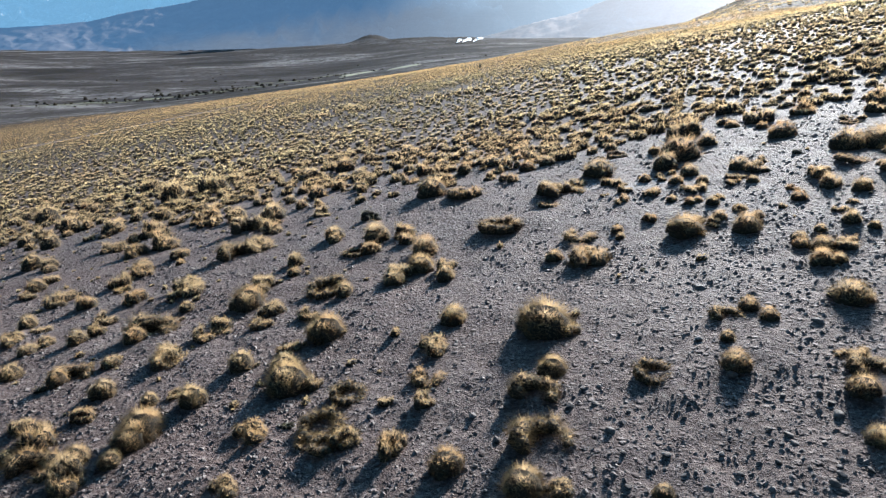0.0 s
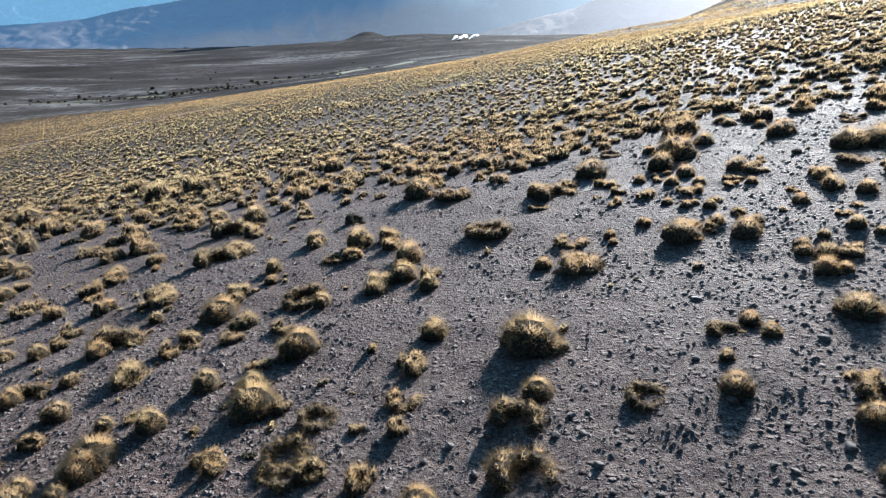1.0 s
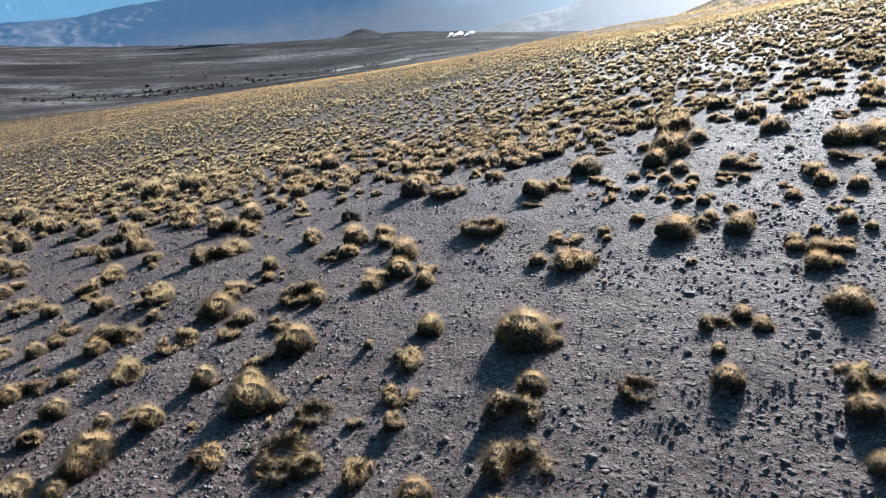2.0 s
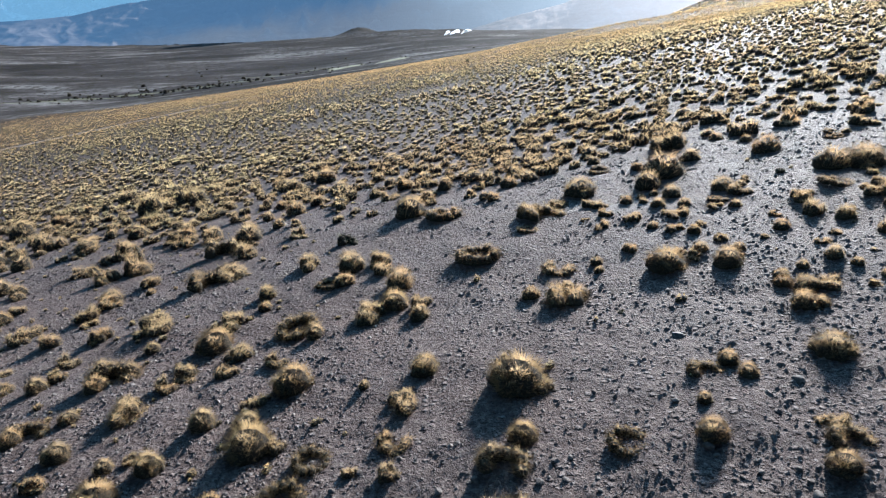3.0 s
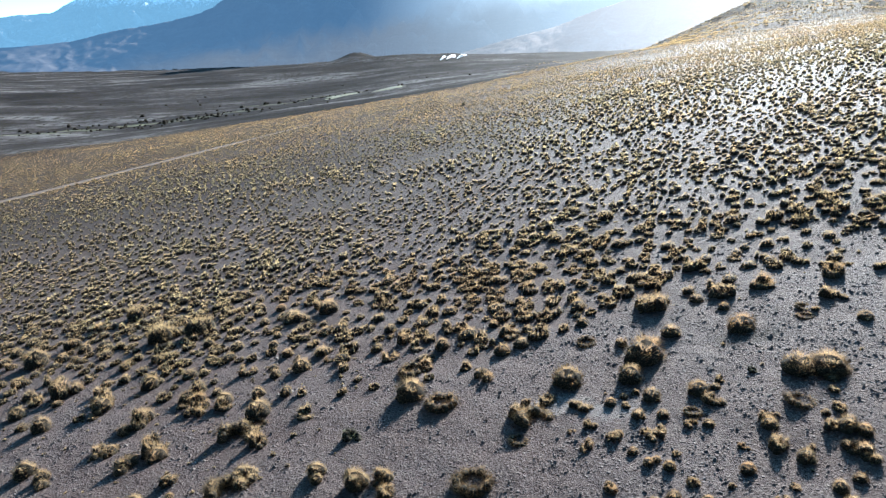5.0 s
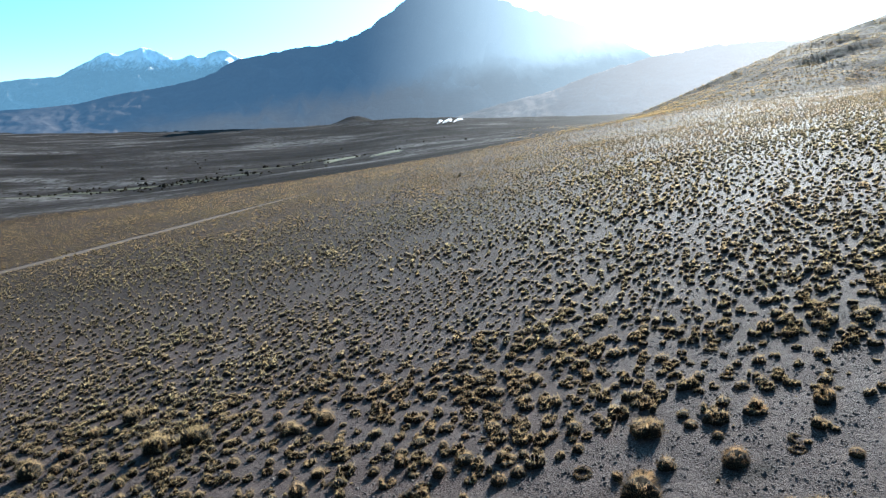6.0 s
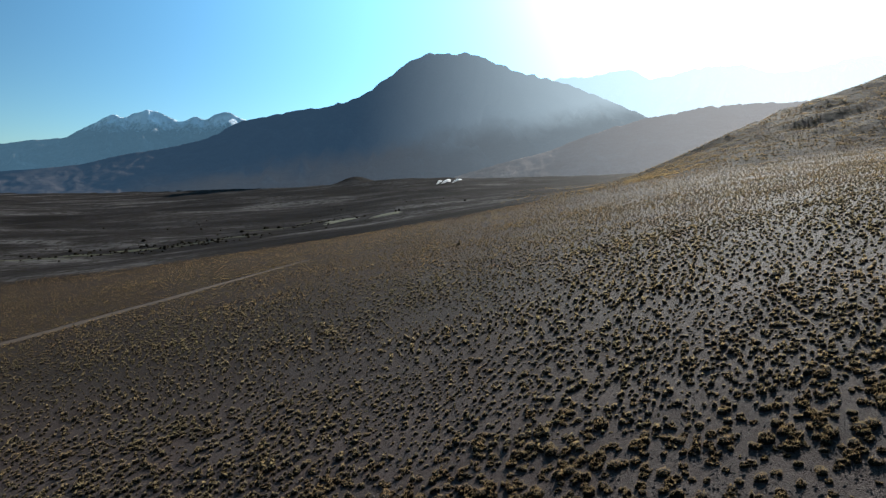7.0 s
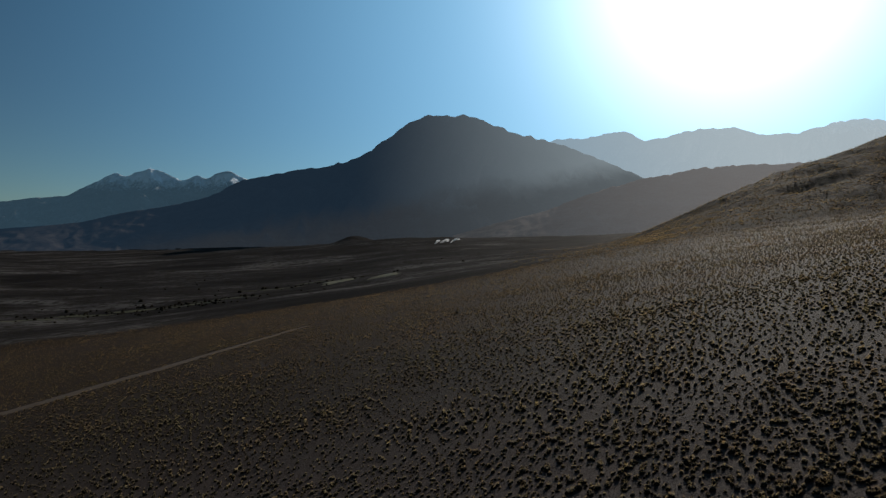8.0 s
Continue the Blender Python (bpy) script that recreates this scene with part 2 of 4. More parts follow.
# ---------------------------------------------------------------- helpers for meshes
def fbm(x, y, seed, octaves=4, rough=0.5):
    """Smooth value noise between about -1 and 1."""
    total, gain = 0.0, 1.0
    for o in range(octaves):
        gx, gy = np.floor(x), np.floor(y)
        fx, fy = x - gx, y - gy
        fx, fy = fx * fx * (3 - 2 * fx), fy * fy * (3 - 2 * fy)

        def lattice(a, b):
            v = np.sin(a * 127.1 + b * 311.7 + seed * 74.7 + o * 19.19) * 43758.5453
            return 2 * (v - np.floor(v)) - 1
        total = total + gain * ((lattice(gx, gy) * (1 - fx) + lattice(gx + 1, gy) * fx) * (1 - fy)
                                + (lattice(gx, gy + 1) * (1 - fx) + lattice(gx + 1, gy + 1) * fx) * fy)
        x, y, gain = x * 2.03 + 17.3, y * 2.03 + 9.1, gain * rough
    return total


def smooth(a, b, v):
    f = np.clip((v - a) / (b - a), 0, 1)
    return f * f * (3 - 2 * f)


def mesh_from(name, verts, faces, mat, shade=False):
    """A mesh from an array of corners and an array of triangles or of quads."""
    verts, faces = np.asarray(verts, np.float32), np.asarray(faces, np.int32)
    me = bpy.data.meshes.new(name)
    k = faces.shape[1]
    me.vertices.add(len(verts)), me.loops.add(faces.size), me.polygons.add(len(faces))
    me.vertices.foreach_set("co", verts.ravel())
    me.loops.foreach_set("vertex_index", faces.ravel())
    me.polygons.foreach_set("loop_start", np.arange(0, faces.size, k, dtype=np.int32))
    me.polygons.foreach_set("use_smooth", np.full(len(faces), shade))
    me.update(calc_edges=True)
    me.validate()
    me.materials.append(mat)
    return me


def part(name, me, parent, label=""):
    ob = new(name, me)
    ob.parent = parent
    return tagged(ob, label)


def grid_faces(rows, cols, closed=False):
    i, j = np.meshgrid(np.arange(rows - 1), np.arange(cols if closed else cols - 1), indexing="ij")
    k = (j + 1) % cols
    return np.stack([i * cols + j, i * cols + k, (i + 1) * cols + k, (i + 1) * cols + j], -1).reshape(-1, 4)


# ---------------------------------------------------------------- the ground
# heights of the land by depth (rows) and by bearing x / y (columns)
BEARINGS = (-0.737, -0.475, -0.214, 0.048, 0.31, 0.571, 0.833)
DEPTHS = (60, 120, 200, 320, 450, 650, 850, 1300, 1600, 2000, 3200, 5200)
HEIGHTS = np.array((
    (-10.6, -7.9, -5.1, -1.9, 1.5, 5.1, 9.1),
    (-20.5, -15.4, -9.6, -3.4, 3.4, 10.3, 15.5),
    (-33.5, -24.8, -15.6, -6.7, 2.8, 13.0, 22.5),
    (-51.0, -38.2, -24.9, -11.2, 3.0, 17.0, 29.0),
    (-68.0, -52.8, -36.2, -17.5, 7.0, 22.0, 38.0),
    (-74.0, -73.0, -52.0, -27.0, -4.0, 50.0, 92.0),
    (-75.0, -74.0, -62.0, -32.0, -14.0, 99.0, 168.0),
    (-77.0, -78.0, -61.0, -32.0, -28.0, 70.0, 130.0),
    (-88.0, -87.0, -47.0, -20.0, -16.0, 20.0, 60.0),
    (-104.0, -102.0, -62.0, -55.0, -40.0, -10.0, 30.0),
    (-120.0, -120.0, -120.0, -110.0, -90.0, -60.0, -40.0),
    (-120.0, -120.0, -120.0, -110.0, -90.0, -60.0, -40.0)))


def finer(table):
    """The table on a fine grid of log depth and bearing, rounded off between its rows and columns."""
    deep, wide = np.exp(np.linspace(math.log(DEPTHS[0]), math.log(DEPTHS[-1]), 400)), np.linspace(BEARINGS[0], BEARINGS[-1], 97)
    rows = np.array([np.interp(wide, BEARINGS, r) for r in table])
    full = np.array([np.interp(deep, DEPTHS, c) for c in rows.T]).T
    for axis, size in ((0, 13), (0, 9), (1, 9), (1, 7)):
        k, half = np.ones(size) / size, size // 2
        full = np.apply_along_axis(lambda v: np.convolve(np.pad(v, half, mode="reflect", reflect_type="odd"), k, "valid"), axis, full)
    return full


FINE = finer(HEIGHTS)


def land(x, y):
    """Height of the ground: a stony slope that falls to the left, then a wide valley with foothills."""
    x, y = np.asarray(x, float), np.asarray(y, float)
    cx, cy = np.clip(x, -60, 60), np.clip(y, -20, 110)
    near = 0.636 + 0.16578 * x - 0.06563 * y + (0.0536 * cx * cx + 0.0657 * cx * cy + 0.0257 * cy * cy) / 100
    foot = 0.309 + 0.16406 * x - 0.0219 * y + (-0.00286 * cx * cx + 0.06782 * cx * cy - 0.0522 * cy * cy) / 100
    near = foot + (near - foot) * smooth(36, 60, np.hypot(x, y))
    close = 1 - smooth(35, 70, np.hypot(x, y))
    near = near + 0.06 * fbm(x * 0.45, y * 0.45, 3) + 0.045 * close * fbm(x * 1.3, y * 1.3, 4, 3, 0.6) + 0.16 * fbm(x * 0.07, y * 0.07, 5)
    bear = np.clip(x / np.maximum(y, 0.5 * np.abs(x) + 1), -0.95, 0.95)
    out = np.hypot(x, y) / np.sqrt(1 + bear * bear)
    row = np.interp(np.log(np.maximum(out, 1)), (math.log(DEPTHS[0]), math.log(DEPTHS[-1])), (0.0, 398.999))
    col = np.interp(bear, (BEARINGS[0], BEARINGS[-1]), (0.0, 95.999))
    i, j = row.astype(int), col.astype(int)
    fi, fj, h = row - i, col - j, FINE
    far = (h[i, j] * (1 - fj) + h[i, j + 1] * fj) * (1 - fi) + (h[i + 1, j] * (1 - fj) + h[i + 1, j + 1] * fj) * fi
    dist = np.hypot(x, y)
    rough = smooth(450, 900, dist)
    far = far + rough * 3.0 * fbm(x * 0.006, y * 0.012, 8, 5) + 0.7 * fbm(x * 0.02, y * 0.03, 9, 3) * smooth(350, 700, dist)
    hill = smooth(0.33, 0.5, bear) * smooth(400, 650, dist)
    far = far + hill * 2.6 * fbm(x * 0.03, y * 0.02, 11, 6, 0.62)
    # a dark hillock on the valley floor
    far = far + 22.0 * np.exp(-(((x + 165) / 45) ** 2 + ((y - 1600) / 60) ** 2)) + 9.0 * np.exp(-(((x + 60) / 110) ** 2 + ((y - 1500) / 60) ** 2))
    back = smooth(0, -200, y)
    far = far * (1 - back) + back * np.clip(near, -45, 60)
    w = smooth(62, 120, dist)
    return near * (1 - w) + far * w


def build_ground():
    front = np.radians(np.linspace(-50, 50, 201))
    rest = np.radians(np.linspace(50, 310, 60))[1:-1]
    turn = np.concatenate([front, rest])
    reach = np.concatenate([[0.001, 0.6], np.geomspace(3.0, 60.0, 150), np.geomspace(60.0, 480.0, 110)[1:], np.geomspace(480.0, 4950.0, 110)[1:]])
    r, a = np.meshgrid(reach, turn, indexing="ij")
    x, y = r * np.sin(a), r * np.cos(a)
    z = land(x, y)
    cols = len(turn)
    faces = grid_faces(len(reach), cols, True)[:, ::-1]
    verts = np.stack([x, y, z], -1).reshape(-1, 3)
    me = mesh_from("ground", verts, faces, SOIL, True)
    return tagged(new("ground", me), "stony grey-brown volcanic soil sloping down into a wide valley", "ground", kind="structure")


ground = build_ground()


def mountain(label, depth, reach, crest, foot, mat, seed, rough, gully):
    """A range whose crest runs through (bearing, height) at a depth, with spurs and gullies down both flanks."""
    b, h = np.array(crest).T
    u = np.linspace(b[0], b[-1], 320)
    top = np.interp(u, b, h)
    k = np.ones(5) / 5
    top = np.convolve(np.pad(top, 2, mode="edge"), k, "valid")
    s = np.concatenate([np.linspace(-1, 0, 60), np.linspace(0, 0.5, 16)[1:]])
    S, U = np.meshgrid(s, u, indexing="ij")
    Y = depth + S * reach
    X = U * Y
    fall = (1 - np.abs(S)) ** 1.3
    spur = np.abs(fbm(U * gully + 0.6 * fbm(S * 3, U * 9, seed + 2, 2), S * 2.2, seed, 5, 0.55))
    wobble = fbm(U * 16, S * 5, seed + 5, 5, 0.55)
    body = (top - foot)[None, :]
    Z = foot + body * fall - body * rough * spur * (np.abs(S) ** 0.6) * (1 - np.abs(S)) * 1.6 + body * rough * 0.35 * wobble * np.abs(S) ** 0.5
    Z = Z + body * 0.012 * fbm(U * 95, S * 20, seed + 7, 3)
    me = mesh_from("mountain", np.stack([X, Y, Z], -1).reshape(-1, 3), grid_faces(len(s), len(u)), mat, True)
    return tagged(new("mountain", me), label, "mountain", kind="structure")


# air and sunward colours below are haze that the rock emits
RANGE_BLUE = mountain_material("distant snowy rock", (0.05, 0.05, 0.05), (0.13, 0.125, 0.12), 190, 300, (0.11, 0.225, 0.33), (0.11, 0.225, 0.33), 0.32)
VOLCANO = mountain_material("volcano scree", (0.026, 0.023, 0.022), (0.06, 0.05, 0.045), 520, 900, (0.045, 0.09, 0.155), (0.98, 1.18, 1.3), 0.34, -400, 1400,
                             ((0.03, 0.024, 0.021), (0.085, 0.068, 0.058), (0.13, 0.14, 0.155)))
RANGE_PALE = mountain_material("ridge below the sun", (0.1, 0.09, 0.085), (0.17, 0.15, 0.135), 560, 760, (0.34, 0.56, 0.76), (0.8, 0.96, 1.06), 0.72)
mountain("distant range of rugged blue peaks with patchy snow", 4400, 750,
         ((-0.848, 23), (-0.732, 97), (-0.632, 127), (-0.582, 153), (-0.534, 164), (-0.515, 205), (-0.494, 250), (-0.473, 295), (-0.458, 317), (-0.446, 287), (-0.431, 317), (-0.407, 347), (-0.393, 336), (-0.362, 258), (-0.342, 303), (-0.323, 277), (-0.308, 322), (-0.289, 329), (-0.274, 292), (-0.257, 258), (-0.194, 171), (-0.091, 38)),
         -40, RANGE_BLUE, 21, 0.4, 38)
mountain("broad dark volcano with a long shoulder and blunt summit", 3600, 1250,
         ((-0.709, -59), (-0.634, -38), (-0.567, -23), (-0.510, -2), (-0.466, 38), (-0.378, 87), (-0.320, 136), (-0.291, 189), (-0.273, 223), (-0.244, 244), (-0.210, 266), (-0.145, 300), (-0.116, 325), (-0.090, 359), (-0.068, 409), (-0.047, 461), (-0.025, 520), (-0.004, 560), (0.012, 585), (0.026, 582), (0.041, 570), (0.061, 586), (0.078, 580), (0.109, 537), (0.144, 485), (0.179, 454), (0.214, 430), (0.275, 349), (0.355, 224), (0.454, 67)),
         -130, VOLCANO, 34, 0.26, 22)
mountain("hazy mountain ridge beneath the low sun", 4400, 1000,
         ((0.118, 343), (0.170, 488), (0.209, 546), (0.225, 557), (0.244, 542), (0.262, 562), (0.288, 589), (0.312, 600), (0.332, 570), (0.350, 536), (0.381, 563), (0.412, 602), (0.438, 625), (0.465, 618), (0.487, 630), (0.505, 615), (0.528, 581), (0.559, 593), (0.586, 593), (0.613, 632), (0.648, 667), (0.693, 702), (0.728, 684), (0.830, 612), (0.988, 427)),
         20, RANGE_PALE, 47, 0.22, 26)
# the spur also emits its haze, stronger on the sunward side
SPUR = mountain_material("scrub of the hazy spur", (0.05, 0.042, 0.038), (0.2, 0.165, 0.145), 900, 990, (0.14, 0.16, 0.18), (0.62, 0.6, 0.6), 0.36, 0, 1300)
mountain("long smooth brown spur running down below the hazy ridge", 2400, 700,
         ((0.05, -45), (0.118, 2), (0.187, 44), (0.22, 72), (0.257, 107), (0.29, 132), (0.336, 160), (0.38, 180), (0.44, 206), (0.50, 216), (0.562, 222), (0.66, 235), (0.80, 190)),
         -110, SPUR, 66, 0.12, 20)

# ---------------------------------------------------------------- the dirt track
def build_track():
    """A worn vehicle track across the slope, a little raised above the soil, with soft uneven edges."""
    knots = np.array(((-137.9, 179.1), (-121.8, 191.7), (-112.9, 202.7), (-100.4, 221.2), (-92.0, 228.9), (-83.4, 243.2), (-70.7, 262.2), (-58.9, 280.4), (-50.4, 293.9)))
    step = np.concatenate([[0], np.cumsum(np.hypot(*np.diff(knots, axis=0).T))])
    at = np.linspace(0, step[-1], 260)
    x, y = np.interp(at, step, knots[:, 0]), np.interp(at, step, knots[:, 1])
    k = np.ones(15) / 15
    x, y = (np.convolve(np.pad(v, 7, mode="edge"), k, "valid") for v in (x, y))
    dx, dy = np.gradient(x), np.gradient(y)
    n = np.hypot(dx, dy)
    rows = []
    for s in np.linspace(-1, 1, 9):
        w = 4.4 - 2.4 * smooth(0.45, 1.0, at / at[-1]) + 0.4 * fbm(at * 0.12, at * 0 + s, 61)
        px, py = x - dy / n * s * w, y + dx / n * s * w
        rut = 0.05 - 0.05 * np.exp(-((abs(s) - 0.5) / 0.2) ** 2)
        rows.append(np.stack([px, py, land(px, py) + (0.1 + rut if abs(s) < 0.95 else -0.12)], -1))
    me = mesh_from("dirt_track", np.concatenate(rows), grid_faces(9, len(at)), TRACK, True)
    tagged(new("dirt_track", me), "pale worn dirt track crossing the grassy slope", "track", kind="structure")


build_track()


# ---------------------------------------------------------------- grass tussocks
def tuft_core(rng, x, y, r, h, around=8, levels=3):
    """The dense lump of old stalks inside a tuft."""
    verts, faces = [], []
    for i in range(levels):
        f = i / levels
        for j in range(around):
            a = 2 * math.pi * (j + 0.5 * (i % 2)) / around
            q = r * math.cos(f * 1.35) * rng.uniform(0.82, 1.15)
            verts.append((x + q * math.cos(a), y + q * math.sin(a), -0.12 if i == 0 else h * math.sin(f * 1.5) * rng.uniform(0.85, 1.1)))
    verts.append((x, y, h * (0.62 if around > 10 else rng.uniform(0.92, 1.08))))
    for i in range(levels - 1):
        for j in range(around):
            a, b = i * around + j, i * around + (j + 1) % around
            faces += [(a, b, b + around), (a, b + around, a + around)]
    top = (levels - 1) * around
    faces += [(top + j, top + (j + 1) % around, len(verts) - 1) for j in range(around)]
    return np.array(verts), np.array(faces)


def tuft_blades(rng, x, y, r, h, count, width):
    """Fine stiff blades that stand out of a tuft on all sides, longest round its crown."""
    a = rng.uniform(0, 2 * math.pi, count)
    f = 0.28 + 1.2 * rng.uniform(0, 1, count) ** 0.7
    out = np.clip(f * 0.55 + rng.normal(0, 0.2, count), 0, 1.35)
    size = (0.3 * h + 0.25) * rng.uniform(0.2, 0.8, count) * (1.15 - 0.4 * f)
    d = np.stack([np.cos(a), np.sin(a), 0 * a], -1)
    across = np.stack([-np.sin(a), np.cos(a), 0 * a], -1)
    up = np.array([0, 0, 1.0])
    root = np.array([x, y, 0.0]) + d * (r * 0.9 * np.sin(f))[:, None] + up * (h * 0.82 * np.cos(f))[:, None]
    way = d * np.sin(out)[:, None] + up * np.cos(out)[:, None] + rng.normal(0, 0.28, (count, 1)) * across
    tip = root + way * size[:, None] + (d * 0.12 - up * 0.08) * (size * out)[:, None]
    side = across * width * rng.uniform(0.6, 1.4, count)[:, None]
    verts = np.stack([root - side, root + side, tip], 1)
    faces = (np.arange(count)[:, None, None] * 3 + np.array([(0, 1, 2)])[None]).reshape(-1, 3)
    return verts.reshape(-1, 3), faces


def gather(pieces):
    verts, faces, n = [], [], 0
    for v, f in pieces:
        verts.append(v), faces.append(f + n)
        n += len(v)
    return np.concatenate(verts), np.concatenate(faces)


def layout(kind, rng):
    """Tufts of a tussock one metre wide and one high: place, radius, height."""
    if kind == "dome":
        out = [(rng.normal(0, 0.02), rng.normal(0, 0.02), 0.42, 0.92)]
        for i in range(4):
            a = i * math.pi / 2 + rng.uniform(-0.6, 0.6)
            out.append((0.3 * math.cos(a), 0.3 * math.sin(a), rng.uniform(0.12, 0.2), rng.uniform(0.35, 0.6)))
        return out
    if kind == "clump":
        # a broken hollow ring with one tall side
        start, gap = rng.uniform(0, 6.28), rng.uniform(4.2, 5.6)
        out = []
        for i in range(8):
            a = start + gap * i / 7
            out.append((0.3 * math.cos(a) + rng.normal(0, 0.04), 0.24 * math.sin(a) + rng.normal(0, 0.04), rng.uniform(0.12, 0.22), 0.62 + 0.3 * math.sin(a * 0.5 + start) + rng.uniform(-0.12, 0.12)))
        return out
    if kind == "ring":
        start = rng.uniform(0, 6.28)
        return [(0.37 * math.cos(start + i * 0.52), 0.35 * math.sin(start + i * 0.52), rng.uniform(0.1, 0.15),
                 rng.uniform(0.55, 0.95)) for i in range(12)]
    # crescent, its opening towards -y
    return [(0.38 * math.cos(-0.5 + i * 0.5), 0.3 * math.sin(-0.5 + i * 0.5), rng.uniform(0.12, 0.19), rng.uniform(0.55, 1.0)) for i in range(9)]


def tussock_mesh(kind, seed, blades, mat=None, width=0.0032):
    rng = np.random.default_rng(seed)
    tufts = layout(kind, rng)
    weight = sum(r * h for _, _, r, h in tufts)
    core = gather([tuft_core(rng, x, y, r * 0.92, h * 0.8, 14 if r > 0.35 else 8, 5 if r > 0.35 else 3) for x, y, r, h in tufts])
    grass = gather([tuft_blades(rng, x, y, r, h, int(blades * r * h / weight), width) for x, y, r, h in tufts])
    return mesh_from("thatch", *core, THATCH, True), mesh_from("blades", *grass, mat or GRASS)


KINDS = {kind: [tussock_mesh(kind, 100 * n + i, blades) for i in range(count)]
         for n, (kind, count, blades) in enumerate((("dome", 7, 2700), ("clump", 7, 2300), ("ring", 4, 2300), ("crescent", 4, 2300)))}
MIDDLE = {kind: [tussock_mesh(kind, 50 + 100 * n + i, 1000, width=0.0055) for i in range(4)] for n, kind in enumerate(("dome", "clump", "ring", "crescent"))}
SHRUB = [tussock_mesh("clump", 900 + i, 900, TWIG) for i in range(3)]
FAR_SHRUB = [tussock_mesh("dome", 940 + i, 160, TWIG) for i in range(3)]
LABELS = {"dome": "dense rounded tussock of dry golden grass on stony soil",
          "clump": "ragged clump of dry straw-coloured grass on stony soil",
          "ring": "ring-shaped tussock of dry grass around a bare centre",
          "crescent": "crescent of dry golden grass with a bare hollow",
          "shrub": "low dark woody shrub on stony soil"}
STANDING = []


def tussock(kind, x, y, wide, high):
    """One tussock of its own, rooted in the slope."""
    rng = random.Random(int(x * 131 + y * 977 + 40000))
    thatch, blades = rng.choice(SHRUB if kind == "shrub" else KINDS[kind] if y < 26 else MIDDLE[kind])
    ob = new("dark_shrub" if kind == "shrub" else "grass_tussock")
    turn = rng.uniform(-0.5, 0.5) if kind == "crescent" else rng.uniform(0, 6.28)
    ob.matrix_world = Matrix.LocRotScale((x, y, float(land(x, y)) - 0.02), Euler((0, 0.12, turn)), (wide, wide * rng.uniform(0.85, 1.1), high))
    tagged(ob, LABELS[kind], "shrub" if kind == "shrub" else "grass tussock", "dark shrubs" if kind == "shrub" else "grass tussocks")
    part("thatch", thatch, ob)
    part("foliage", blades, ob)
    STANDING.append((x, y, wide))


tussock("dome", -24.59, 36.62, 1.33, 0.85)
tussock("dome", -21.56, 34.08, 1.37, 0.91)
tussock("clump", -19.11, 36.28, 1.63, 0.84)
tussock("dome", -16.67, 37.60, 1.33, 0.93)
tussock("dome", -13.20, 34.55, 1.23, 0.71)
tussock("clump", -12.17, 33.44, 1.33, 0.77)
tussock("clump", -16.03, 30.04, 1.08, 0.62)
tussock("clump", -14.05, 28.21, 1.28, 0.69)
tussock("clump", -12.93, 29.36, 1.61, 1.03)
tussock("clump", -15.26, 33.19, 1.60, 1.00)
tussock("clump", -15.51, 31.75, 1.02, 0.52)
tussock("clump", -10.99, 25.87, 0.84, 0.48)
tussock("dome", -12.08, 24.72, 1.09, 0.61)
tussock("clump", -12.07, 22.88, 0.99, 0.56)
tussock("clump", -10.33, 20.33, 0.84, 0.55)
tussock("clump", -12.14, 20.56, 0.90, 0.57)
tussock("dome", -18.08, 28.23, 0.91, 0.62)
tussock("dome", -19.43, 29.06, 1.18, 0.84)
tussock("clump", -16.21, 25.21, 1.00, 0.52)
tussock("dome", -16.08, 23.90, 0.92, 0.53)
tussock("clump", -13.75, 22.04, 0.91, 0.52)
tussock("clump", -13.73, 21.37, 0.86, 0.47)
tussock("clump", -8.52, 20.66, 1.23, 0.70)
tussock("dome", -7.91, 18.73, 0.56, 0.37)
tussock("clump", -10.47, 18.58, 0.76, 0.48)
tussock("clump", -10.16, 17.53, 0.60, 0.38)
tussock("clump", -9.09, 18.02, 0.49, 0.32)
tussock("crescent", -8.14, 16.72, 1.41, 0.56)
tussock("dome", -8.48, 16.33, 0.74, 0.53)
tussock("clump", -6.28, 15.64, 0.74, 0.48)
tussock("clump", -5.95, 16.22, 0.83, 0.52)
tussock("dome", -10.50, 16.94, 0.68, 0.46)
tussock("clump", -11.63, 17.06, 0.82, 0.46)
tussock("dome", -13.38, 19.13, 0.72, 0.51)
tussock("clump", -12.56, 18.51, 0.78, 0.39)
tussock("clump", -12.89, 17.62, 0.84, 0.48)
tussock("dome", -11.72, 16.51, 0.61, 0.38)
tussock("clump", -6.89, 14.91, 1.02, 0.67)
tussock("dome", -10.73, 33.29, 1.23, 0.80)
tussock("dome", -8.19, 30.97, 1.59, 1.00)
tussock("crescent", -8.70, 28.93, 2.06, 0.77)
tussock("clump", -7.44, 28.04, 1.18, 0.77)
tussock("clump", -7.29, 25.10, 1.46, 0.95)
tussock("crescent", -7.87, 24.44, 1.78, 0.67)
tussock("dome", -5.06, 21.87, 0.77, 0.51)
tussock("dome", -4.06, 24.57, 1.00, 0.57)
tussock("shrub", -2.88, 26.89, 1.07, 0.41)
tussock("clump", -1.17, 23.17, 1.27, 0.67)
tussock("dome", -2.28, 23.31, 1.14, 0.80)
tussock("ring", -2.91, 21.97, 1.08, 0.26)
tussock("clump", -2.33, 21.72, 0.78, 0.48)
tussock("dome", -0.39, 20.77, 1.20, 0.76)
tussock("clump", -1.12, 18.81, 0.93, 0.56)
tussock("clump", 0.39, 19.07, 0.65, 0.39)
tussock("clump", -5.78, 20.04, 0.99, 0.67)
tussock("ring", -3.35, 18.42, 1.47, 0.38)
